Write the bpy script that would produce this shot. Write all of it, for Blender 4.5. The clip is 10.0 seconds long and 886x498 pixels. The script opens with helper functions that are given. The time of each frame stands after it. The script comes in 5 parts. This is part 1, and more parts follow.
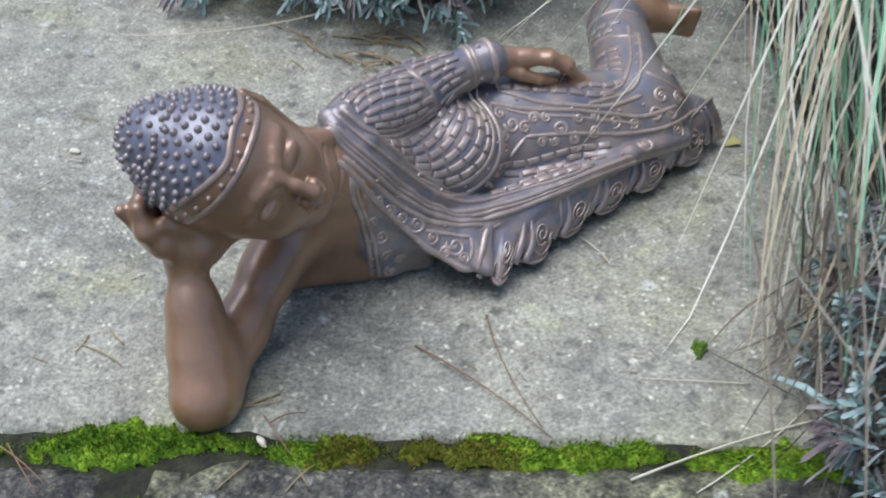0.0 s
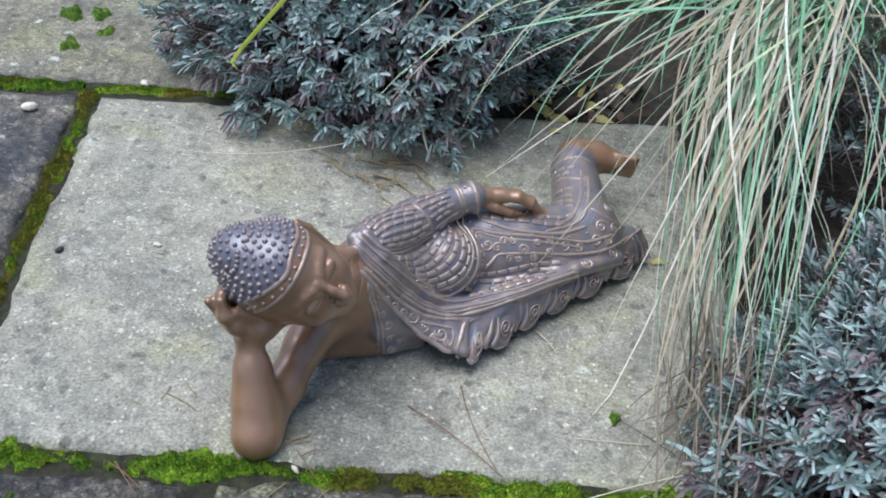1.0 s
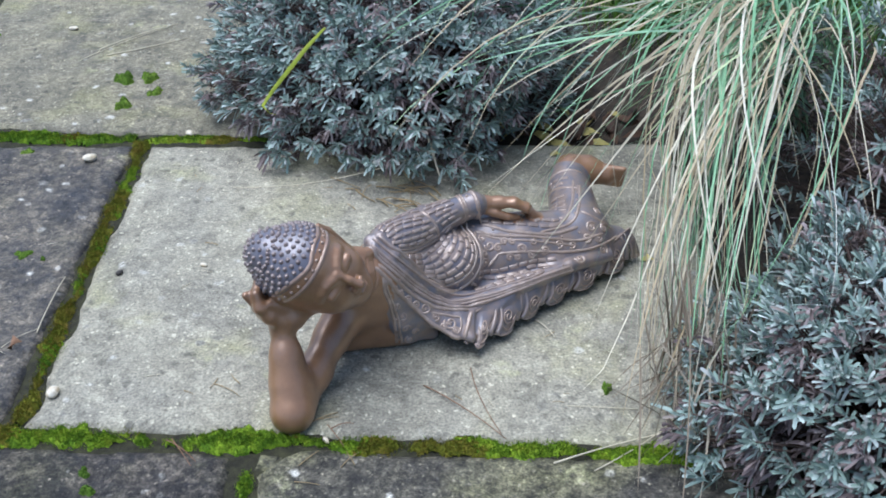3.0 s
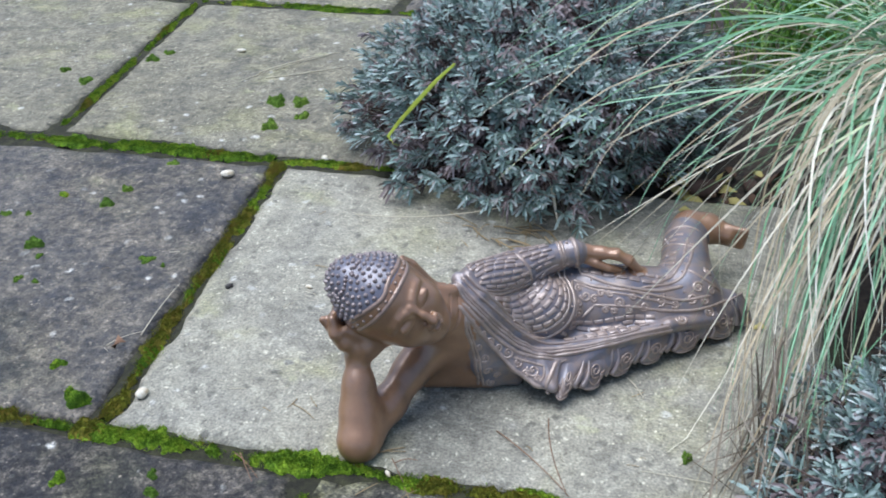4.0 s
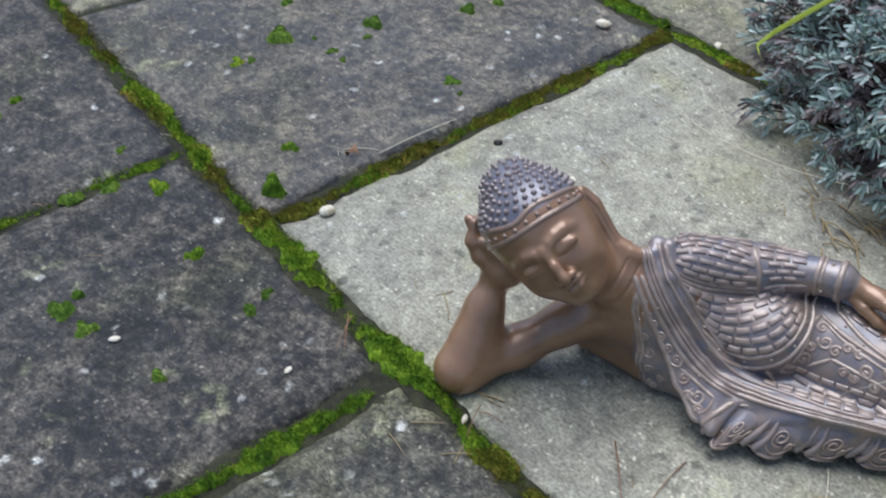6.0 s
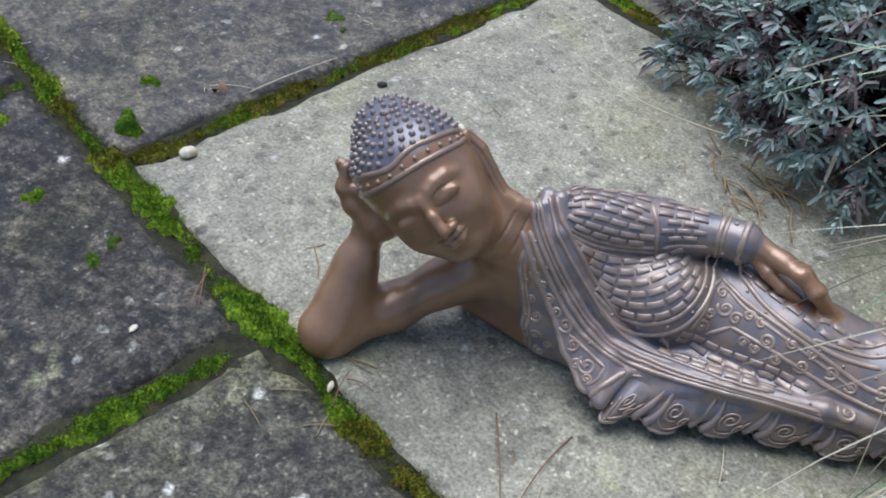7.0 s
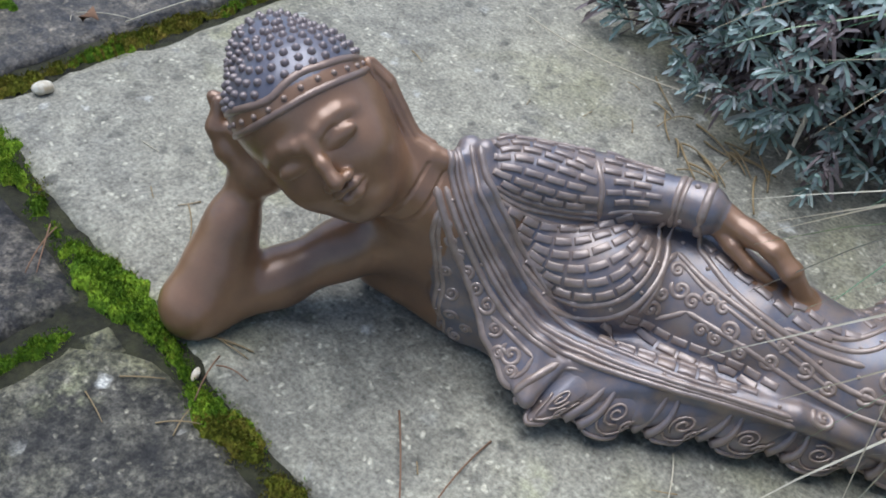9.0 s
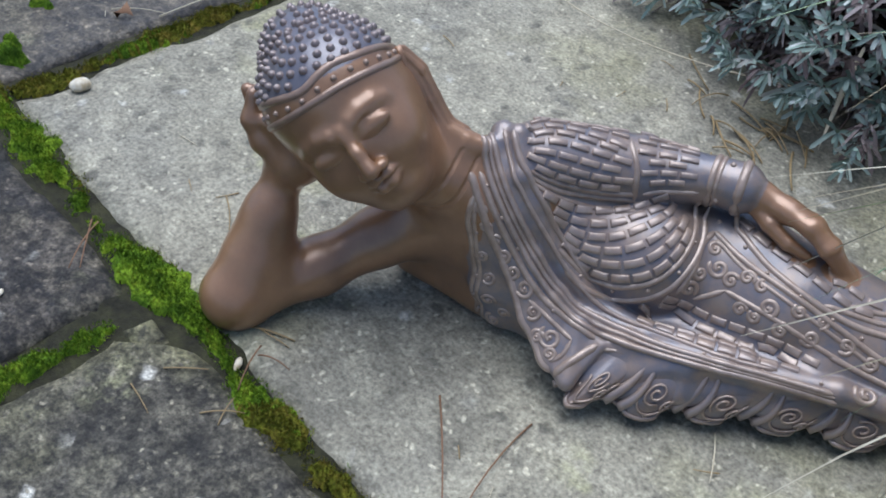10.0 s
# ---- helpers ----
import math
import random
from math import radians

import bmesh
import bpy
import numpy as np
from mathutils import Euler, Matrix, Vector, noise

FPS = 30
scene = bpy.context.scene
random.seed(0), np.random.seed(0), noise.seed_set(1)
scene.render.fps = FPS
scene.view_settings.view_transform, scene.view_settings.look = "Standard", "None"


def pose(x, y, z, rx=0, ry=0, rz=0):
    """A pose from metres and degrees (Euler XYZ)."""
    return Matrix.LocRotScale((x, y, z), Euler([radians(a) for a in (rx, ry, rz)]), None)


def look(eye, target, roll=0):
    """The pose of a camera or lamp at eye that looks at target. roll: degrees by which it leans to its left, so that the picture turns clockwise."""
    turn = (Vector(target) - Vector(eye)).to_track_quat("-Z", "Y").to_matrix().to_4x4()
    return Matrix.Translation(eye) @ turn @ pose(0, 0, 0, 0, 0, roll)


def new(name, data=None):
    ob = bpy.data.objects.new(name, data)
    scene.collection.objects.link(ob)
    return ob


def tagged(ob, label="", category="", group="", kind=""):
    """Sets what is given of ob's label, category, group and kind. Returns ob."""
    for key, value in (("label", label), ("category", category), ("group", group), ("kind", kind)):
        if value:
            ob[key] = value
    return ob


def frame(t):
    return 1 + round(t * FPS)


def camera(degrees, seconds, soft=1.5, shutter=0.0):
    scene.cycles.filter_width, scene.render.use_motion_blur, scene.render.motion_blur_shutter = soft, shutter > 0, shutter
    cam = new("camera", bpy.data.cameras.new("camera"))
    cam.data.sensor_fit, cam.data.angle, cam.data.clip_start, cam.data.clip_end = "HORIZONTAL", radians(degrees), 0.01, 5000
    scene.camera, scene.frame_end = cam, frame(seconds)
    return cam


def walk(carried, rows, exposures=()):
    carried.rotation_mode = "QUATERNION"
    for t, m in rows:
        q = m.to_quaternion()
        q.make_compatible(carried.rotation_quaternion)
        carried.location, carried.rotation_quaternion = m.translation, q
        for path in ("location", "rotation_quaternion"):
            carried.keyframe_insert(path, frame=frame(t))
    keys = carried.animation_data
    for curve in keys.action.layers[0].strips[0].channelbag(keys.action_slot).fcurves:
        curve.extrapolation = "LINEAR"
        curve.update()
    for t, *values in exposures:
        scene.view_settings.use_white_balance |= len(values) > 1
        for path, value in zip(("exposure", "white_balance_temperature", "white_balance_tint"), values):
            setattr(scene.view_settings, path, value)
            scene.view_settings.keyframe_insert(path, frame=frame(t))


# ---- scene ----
cam = camera(43.3, 10.0, 1.8, 0.2)
PATH = [
    (0, (0.413, -0.471, 0.578), (0.493, 1.012, -0.761), 2.2),
    (0.5, (0.444, -0.579, 0.719), (0.527, 0.944, -0.575), 2.1),
    (1, (0.403, -0.675, 0.798), (0.491, 0.878, -0.459), 5.2),
    (1.5, (0.4, -0.7, 0.825), (0.575, 0.833, -0.448), 4.6),
    (2, (0.355, -0.737, 0.83), (0.514, 0.862, -0.362), 3.4),
    (2.2, (0.36, -0.767, 0.828), (0.482, 0.842, -0.352), 2.8),
    (3.3, (0.484, -0.858, 0.844), (0.392, 0.779, -0.301), -1.1),
    (3.5, (0.497, -0.853, 0.85), (0.333, 0.785, -0.285), -1.6),
    (4, (0.575, -0.823, 0.822), (0.199, 0.811, -0.268), -1.4),
    (4.5, (0.609, -0.712, 0.798), (0.03, 0.813, -0.359), -1.6),
    (5, (0.663, -0.574, 0.797), (-0.145, 0.846, -0.357), -0.4),
    (5.5, (0.758, -0.47, 0.787), (-0.432, 0.575, -0.435), -1.6),
    (6, (0.803, -0.423, 0.743), (-0.371, 0.519, -0.574), -0.1),
    (6.2, (0.81, -0.404, 0.732), (-0.312, 0.54, -0.629), 0.6),
    (7.3, (0.755, -0.342, 0.643), (-0.258, 0.723, -0.714), 6.7),
    (7.5, (0.761, -0.324, 0.624), (-0.273, 0.72, -0.733), 7.4),
    (8, (0.722, -0.285, 0.575), (-0.268, 0.77, -0.806), 9.7),
    (8.5, (0.703, -0.267, 0.555), (-0.231, 0.824, -0.837), 10.1),
    (9, (0.708, -0.265, 0.554), (-0.218, 0.859, -0.816), 10.8),
    (9.5, (0.705, -0.265, 0.557), (-0.248, 0.812, -0.832), 8.7),
    (10, (0.709, -0.265, 0.558), (-0.245, 0.796, -0.843), 7.6),
]
walk(cam, [(t, look(eye, target, roll)) for t, eye, target, roll in PATH], [(0, 0.93, 5590, 10), (2, 1.03, 5600, 10), (4, 1.08, 5640, 10), (5.5, 0.9, 5770, 9), (8, 0.76, 5740, 10), (10, 0.74, 5700, 10)])

# ---- light: an overcast day ----
world = bpy.data.worlds.new("overcast_sky")
scene.world = world
world.use_nodes = True
wn = world.node_tree
sky = wn.nodes.new("ShaderNodeTexSky")
sky.sky_type, sky.sun_disc = "NISHITA", False
SUN_UP, SUN_ROUND = radians(73), radians(285)
sky.sun_elevation, sky.sun_rotation = SUN_UP, SUN_ROUND
sky.air_density, sky.dust_density, sky.ozone_density = 1.0, 2.0, 1.0
wn.links.new(sky.outputs[0], wn.nodes["Background"].inputs[0])
wn.nodes["Background"].inputs[1].default_value = 0.075
sun_data = bpy.data.lights.new("sun", "SUN")
sun_data.energy, sun_data.angle, sun_data.color = 1.8, radians(60), (1.0, 0.985, 0.965)
sun = new("sun", sun_data)
sun.matrix_world = look((math.sin(SUN_ROUND) * math.cos(SUN_UP) * 10, math.cos(SUN_ROUND) * math.cos(SUN_UP) * 10, math.sin(SUN_UP) * 10), (0, 0, 0))


# ---- materials ----
class Mat:
    """A small builder of node materials."""

    def __init__(self, name, rough=0.7, metal=0.0, spec=0.5):
        self.m = bpy.data.materials.new(name)
        self.m.use_nodes = True
        self.t = self.m.node_tree
        self.b = self.t.nodes["Principled BSDF"]
        self.b.inputs["Roughness"].default_value = rough
        self.b.inputs["Metallic"].default_value = metal
        self.b.inputs["Specular IOR Level"].default_value = spec
        self.h = None
        self.pos = self.node("ShaderNodeTexCoord").outputs["Object"]

    def node(self, kind, **sets):
        n = self.t.nodes.new(kind)
        for k, v in sets.items():
            n.inputs[k.replace("_", " ")].default_value = v
        return n

    def link(self, a, b):
        self.t.links.new(a, b)

    def world_pos(self):
        self.pos = self.node("ShaderNodeNewGeometry").outputs["Position"]
        return self

    def noise(self, scale, detail=4.0, rough=0.55, distort=0.0):
        n = self.node("ShaderNodeTexNoise", Scale=scale, Detail=detail, Roughness=rough, Distortion=distort)
        self.link(self.pos, n.inputs["Vector"])
        return n.outputs["Fac"]

    def voro(self, scale, out="Distance", feature="F1"):
        n = self.node("ShaderNodeTexVoronoi", Scale=scale)
        n.feature = feature
        self.link(self.pos, n.inputs["Vector"])
        return n.outputs[out]

    def ramp(self, fac, *stops):
        n = self.node("ShaderNodeValToRGB")
        el = n.color_ramp.elements
        while len(el) < len(stops):
            el.new(0.5)
        for e, (p, c) in zip(el, stops):
            e.position = p
            e.color = (*c, 1) if isinstance(c, tuple) else (c, c, c, 1)
        self.link(fac, n.inputs[0])
        return n.outputs[0]

    def mix(self, fac, a, b, mode="MIX"):
        n = self.node("ShaderNodeMix")
        n.data_type, n.blend_type = "RGBA", mode
        for i, v in ((0, fac), (6, a), (7, b)):
            if isinstance(v, (int, float)):
                n.inputs[i].default_value = v
            elif isinstance(v, tuple):
                n.inputs[i].default_value = (*v, 1)
            else:
                self.link(v, n.inputs[i])
        return n.outputs[2]

    def maths(self, op, a, b=0.0):
        n = self.node("ShaderNodeMath")
        n.operation = op
        for i, v in enumerate((a, b)):
            if isinstance(v, (int, float)):
                n.inputs[i].default_value = v
            else:
                self.link(v, n.inputs[i])
        return n.outputs[0]

    def attr(self, name):
        n = self.node("ShaderNodeAttribute")
        n.attribute_name = name
        return n.outputs["Fac"]

    def color(self, c):
        if isinstance(c, tuple):
            self.b.inputs["Base Color"].default_value = (*c, 1)
        else:
            self.link(c, self.b.inputs["Base Color"])
        return self

    def rough(self, r):
        self.link(r, self.b.inputs["Roughness"])
        return self

    def bump(self, height, strength=0.5, dist=0.002):
        n = self.node("ShaderNodeBump", Strength=strength, Distance=dist)
        self.link(height, n.inputs["Height"])
        if self.h:
            self.link(self.h, n.inputs["Normal"])
        self.h = n.outputs[0]
        self.link(self.h, self.b.inputs["Normal"])
        return self

    def island(self):
        return self.node("ShaderNodeNewGeometry").outputs["Random Per Island"]


def slab_material(name, base, warm, dark, stain, speck, wet, mottle, algae, coarse=0.0):
    """Cast concrete paving: cement, sand and small stones, with damp stains and lichen."""
    m = Mat(name, 0.75).world_pos()
    grain = m.ramp(m.noise(330, 4, 0.65), (0.3, 0.60 - 0.3 * coarse), (0.7, 1.32 + 0.5 * coarse))
    lumps = m.ramp(m.noise(100, 5, 0.75), (0.37, 1.0 - 0.75 * coarse), (0.63, 1.0 + 0.95 * coarse))
    blotch = m.ramp(m.noise(34, 6, 0.72, 0.5), (0.38, 1.0 - 0.55 * coarse), (0.62, 1.0 + 0.5 * coarse))
    cloud = m.noise(7, 5, 0.6)
    c = m.mix(m.ramp(cloud, (0.38, 0.0), (0.62, 1.0)), base, warm)
    c = m.mix(m.maths("MULTIPLY", m.ramp(m.noise(4.2, 7, 0.72, 0.4), (0.48, 0.0), (0.60, 1.0)), stain), c, dark)
    c = m.mix(m.maths("MULTIPLY", m.ramp(m.noise(65, 5, 0.7), (0.36 + 0.07 * coarse, 0.6), (0.54 + 0.05 * coarse, 0.0)), mottle), c, dark)
    c = m.mix(m.ramp(m.noise(17, 6, 0.7, 0.6), (0.46, 0.0), (0.62, 0.55)), c, tuple(v * 1.3 for v in warm))
    c = m.mix(m.ramp(m.noise(23, 6, 0.7, 0.6), (0.50, 0.0), (0.66, 0.5)), c, dark)
    c = m.mix(m.maths("MULTIPLY", m.ramp(m.noise(5.5, 4, 0.6, 0.3), (0.52, 0.0), (0.68, 1.0)), algae), c, (0.30, 0.29, 0.12))
    warp = m.node("ShaderNodeTexNoise", Scale=45.0, Detail=2.0)
    m.link(m.pos, warp.inputs["Vector"])
    warped = m.node("ShaderNodeVectorMath")
    warped.operation = "MULTIPLY_ADD"
    warped.inputs[1].default_value = (0.02, 0.02, 0.02)
    m.link(warp.outputs["Color"], warped.inputs[0])
    m.link(m.pos, warped.inputs[2])
    which = m.node("ShaderNodeTexVoronoi", Scale=62.0)
    m.link(warped.outputs[0], which.inputs["Vector"])
    stones = which.outputs["Distance"]
    sep = m.node("ShaderNodeSeparateColor")
    m.link(which.outputs["Color"], sep.inputs[0])
    near = m.ramp(stones, (0.18, 1.0), (0.42, 0.0))
    light = m.maths("MULTIPLY", near, m.ramp(sep.outputs[0], (0.90, 0.0), (0.98, speck)))
    deep = m.maths("MULTIPLY", near, m.ramp(sep.outputs[1], (0.72, 0.0), (0.80, 0.75)))
    c = m.mix(light, c, (0.62, 0.60, 0.52))
    c = m.mix(deep, c, tuple(v * 0.4 for v in base))
    chips = m.node("ShaderNodeTexVoronoi", Scale=210.0)
    m.link(warped.outputs[0], chips.inputs["Vector"])
    tint = m.node("ShaderNodeSeparateColor")
    m.link(chips.outputs["Color"], tint.inputs[0])
    spot = m.ramp(chips.outputs["Distance"], (0.25, 1.0), (0.5, 0.0))
    c = m.mix(m.maths("MULTIPLY", spot, m.ramp(tint.outputs[0], (0.86 - 0.08 * coarse, 0.0), (0.93 - 0.05 * coarse, speck))), c, tuple(min(0.7, v * 2.1) for v in warm))
    c = m.mix(m.maths("MULTIPLY", spot, m.ramp(tint.outputs[1], (0.80, 0.0), (0.86, 0.6))), c, dark)
    lichen = m.maths("MULTIPLY", m.ramp(m.voro(11), (0.12, 1.0), (0.30, 0.0)), m.ramp(m.noise(40, 4), (0.5, 0.0), (0.62, 0.35)))
    c = m.mix(lichen, c, (0.40, 0.40, 0.20))
    c = m.mix(1.0, m.mix(1.0, m.mix(1.0, c, grain, "MULTIPLY"), lumps, "MULTIPLY"), blotch, "MULTIPLY")
    m.color(c)
    m.rough(m.ramp(m.noise(5, 4), (0.35, 0.78 - wet), (0.65, 0.88 - wet * 0.5)))
    m.bump(m.noise(420, 3), 0.35, 0.001)
    m.bump(m.maths("ADD", m.maths("MULTIPLY", near, 0.5), m.noise(60, 5, 0.65)), 0.5, 0.003)
    if coarse > 0.3:
        m.bump(m.noise(120, 6, 0.75), 0.55 * coarse, 0.004)
    return m.m


LIGHT_SLAB = slab_material("buff_concrete", (0.284, 0.267, 0.208), (0.330, 0.306, 0.226), (0.142, 0.131, 0.100), 0.50, 0.60, 0.05, 0.60, 0.50, 0.18)
GREY_SLAB = slab_material("grey_concrete", (0.178, 0.163, 0.116), (0.222, 0.200, 0.130), (0.088, 0.080, 0.058), 0.5, 0.7, 0.08, 0.6, 0.55, 0.35)
DARK_SLAB = slab_material("dark_damp_concrete", (0.088, 0.076, 0.059), (0.140, 0.117, 0.082), (0.014, 0.015, 0.019), 0.85, 0.6, 0.30, 1.4, 0.10, 0.62)
DAMP_SLAB = slab_material("black_damp_concrete", (0.046, 0.041, 0.034), (0.084, 0.071, 0.053), (0.007, 0.007, 0.009), 0.80, 0.60, 0.16, 1.5, 0.1, 0.95)
BROWN_SLAB = slab_material("brown_grey_concrete", (0.080, 0.073, 0.056), (0.106, 0.096, 0.068), (0.029, 0.027, 0.023), 0.75, 0.8, 0.1, 1.4, 0.25, 0.8)

m = Mat("damp_soil", 0.9).world_pos()
m.color(m.mix(m.ramp(m.noise(60, 5, 0.7), (0.35, 0.0), (0.65, 1.0)), (0.018, 0.013, 0.009), (0.07, 0.05, 0.032)))
m.bump(m.noise(140, 5, 0.7), 0.9, 0.006)
SOIL = m.m


def plant_material(name, stops, rough=0.6, shade=0.25):
    """Leaves: a colour drawn for each leaf, with a fine mottle and light through the blade."""
    m = Mat(name, rough, 0, 0.3)
    c = m.ramp(m.island(), *stops)
    c = m.mix(m.ramp(m.noise(90, 3), (0.35, shade), (0.65, 0.0)), c, tuple(v * 0.45 for v in stops[0][1]))
    m.color(c)
    m.b.inputs["Subsurface Weight"].default_value = 0.0
    return m.m


def moss_material(name, stops):
    """Moss: its colour wanders over the cushions and from shoot to shoot."""
    m = Mat(name, 0.9, 0, 0.2).world_pos()
    wander = m.maths("ADD", m.maths("MULTIPLY", m.noise(55, 6, 0.7), 0.8), m.maths("MULTIPLY", m.island(), 0.2))
    c = m.ramp(wander, *stops)
    c = m.mix(m.ramp(m.noise(420, 3), (0.4, 0.55), (0.6, 0.0)), c, tuple(v * 0.5 for v in stops[0][1]))
    m.color(c)
    m.bump(m.noise(500, 4, 0.7), 0.8, 0.002)
    return m.m


MOSS = moss_material("moss", [(0.26, (0.03, 0.07, 0.004)), (0.42, (0.11, 0.21, 0.012)), (0.56, (0.28, 0.43, 0.024)), (0.72, (0.47, 0.45, 0.05))])
MOSS_BROWN = moss_material("brown_moss", [(0.22, (0.06, 0.06, 0.010)), (0.45, (0.19, 0.21, 0.018)), (0.72, (0.29, 0.18, 0.035))])
MOSS_BRIGHT = moss_material("fresh_moss", [(0.25, (0.05, 0.10, 0.012)), (0.5, (0.15, 0.26, 0.03)), (0.75, (0.30, 0.42, 0.06))])
m = Mat("joint_earth", 0.95).world_pos()
m.color(m.mix(m.ramp(m.noise(70, 5, 0.7), (0.35, 0.0), (0.65, 1.0)), (0.014, 0.013, 0.007), (0.050, 0.049, 0.020)))
m.bump(m.noise(260, 5, 0.7), 0.8, 0.003)
EARTH = m.m
LAVENDER_LEAF = plant_material("grey_green_leaf", [(0.0, (0.15, 0.205, 0.170)), (0.4, (0.292, 0.390, 0.335)), (0.72, (0.445, 0.54, 0.49)), (0.90, (0.59, 0.64, 0.605)), (1.0, (0.26, 0.205, 0.175))], 0.55)
LAVENDER_DEAD = plant_material("withered_leaf", [(0.0, (0.09, 0.065, 0.06)), (0.6, (0.24, 0.19, 0.18)), (1.0, (0.40, 0.345, 0.33))], 0.8)
LAVENDER_WOOD = plant_material("lavender_wood", [(0.0, (0.06, 0.042, 0.036)), (1.0, (0.16, 0.11, 0.085))], 0.85)
GRASS_GREEN = plant_material("green_grass_blade", [(0.0, (0.12, 0.26, 0.12)), (0.4, (0.225, 0.44, 0.225)), (0.75, (0.36, 0.57, 0.35)), (1.0, (0.55, 0.62, 0.34))], 0.45)
LAWN_GREEN = plant_material("fresh_green_blade", [(0.0, (0.07, 0.17, 0.02)), (0.5, (0.15, 0.30, 0.035)), (1.0, (0.28, 0.42, 0.08))], 0.5)
GRASS_DRY = plant_material("dry_grass_blade", [(0.0, (0.42, 0.33, 0.19)), (0.4, (0.58, 0.50, 0.34)), (0.8, (0.72, 0.67, 0.51)), (1.0, (0.82, 0.79, 0.66))], 0.5)
STRAW = plant_material("straw", [(0.0, (0.20, 0.12, 0.05)), (0.5, (0.34, 0.24, 0.11)), (1.0, (0.48, 0.38, 0.22))], 0.6)
WITHERED = plant_material("withered_grass", [(0.0, (0.13, 0.10, 0.065)), (0.5, (0.25, 0.20, 0.14)), (1.0, (0.42, 0.37, 0.28))], 0.7)
TWIG = plant_material("brown_twig", [(0.0, (0.20, 0.10, 0.055)), (1.0, (0.32, 0.19, 0.11))], 0.7)
LIME_LEAF = plant_material("lime_leaf", [(0.0, (0.46, 0.56, 0.05)), (1.0, (0.58, 0.64, 0.09))], 0.5)
LEAF_BROWN = plant_material("fallen_leaf", [(0.0, (0.055, 0.028, 0.022)), (1.0, (0.14, 0.08, 0.04))], 0.7)
LEAF_YELLOW = plant_material("yellow_leaf", [(0.0, (0.40, 0.33, 0.08)), (1.0, (0.52, 0.45, 0.17))], 0.7)

m = Mat("pale_pebble", 0.55)
m.color(m.mix(m.ramp(m.noise(120, 4), (0.4, 0.0), (0.65, 1.0)), (0.72, 0.66, 0.52), (0.50, 0.40, 0.24)))
m.bump(m.noise(300, 3), 0.3, 0.001)
PEBBLE = m.m
m = Mat("dark_pebble", 0.7)
m.color(m.mix(m.noise(200, 3), (0.02, 0.018, 0.016), (0.07, 0.06, 0.05)))
DARK_PEBBLE = m.m
m = Mat("bark_chip", 0.8)
m.color(m.mix(m.noise(150, 4), (0.03, 0.018, 0.012), (0.10, 0.055, 0.035)))
m.bump(m.noise(220, 4), 0.6, 0.002)
BARK = m.m

# bronze-coloured cast resin: brown skin, rubbed copper on what stands proud; the cloth's dark blue-grey is patina with
# the hollows' shade and a sky sheen put into the colour
m = Mat("bronzed_resin", 0.40, 0.22, 0.7)
m.b.inputs["Coat Weight"].default_value = 0.75
m.b.inputs["Coat Roughness"].default_value = 0.25
skin = m.mix(m.ramp(m.noise(35, 5, 0.6), (0.35, 0.0), (0.7, 1.0)), (0.365, 0.195, 0.094), (0.265, 0.142, 0.072))
# patina tone, darkened for shade between the reliefs and blued for reflected sky
cloth = m.mix(m.ramp(m.noise(50, 5, 0.65), (0.38, 0.0), (0.62, 1.0)), (0.172, 0.162, 0.182), (0.290, 0.215, 0.170))
proud = m.mix(m.ramp(m.noise(140, 3), (0.35, 0.0), (0.65, 1.0)), (0.420, 0.318, 0.248), (0.320, 0.232, 0.176))
hair = m.mix(m.noise(120, 3), (0.120, 0.118, 0.142), (0.185, 0.166, 0.182))
c = m.mix(m.attr("cloth"), skin, cloth)
c = m.mix(m.attr("hair"), c, hair)
c = m.mix(m.attr("proud"), c, proud)
c = m.mix(m.ramp(m.noise(16, 6, 0.7), (0.58, 0.0), (0.72, 0.30)), c, (0.16, 0.15, 0.165))
m.color(c)
m.rough(m.ramp(m.noise(70, 4), (0.3, 0.30), (0.7, 0.44)))
m.bump(m.noise(500, 3), 0.12, 0.0008)
BRONZE = m.m


# ---- building helpers ----
def mesh_object(name, verts, faces, material, parent=None, smooth=False, label=""):
    me = bpy.data.meshes.new(name)
    me.from_pydata([tuple(v) for v in verts], [], [tuple(f) for f in faces])
    me.materials.append(material)
    if smooth:
        me.shade_smooth()
    ob = new(name, me)
    if parent:
        ob.parent = parent
    if label:
        ob["label"] = label
    return ob


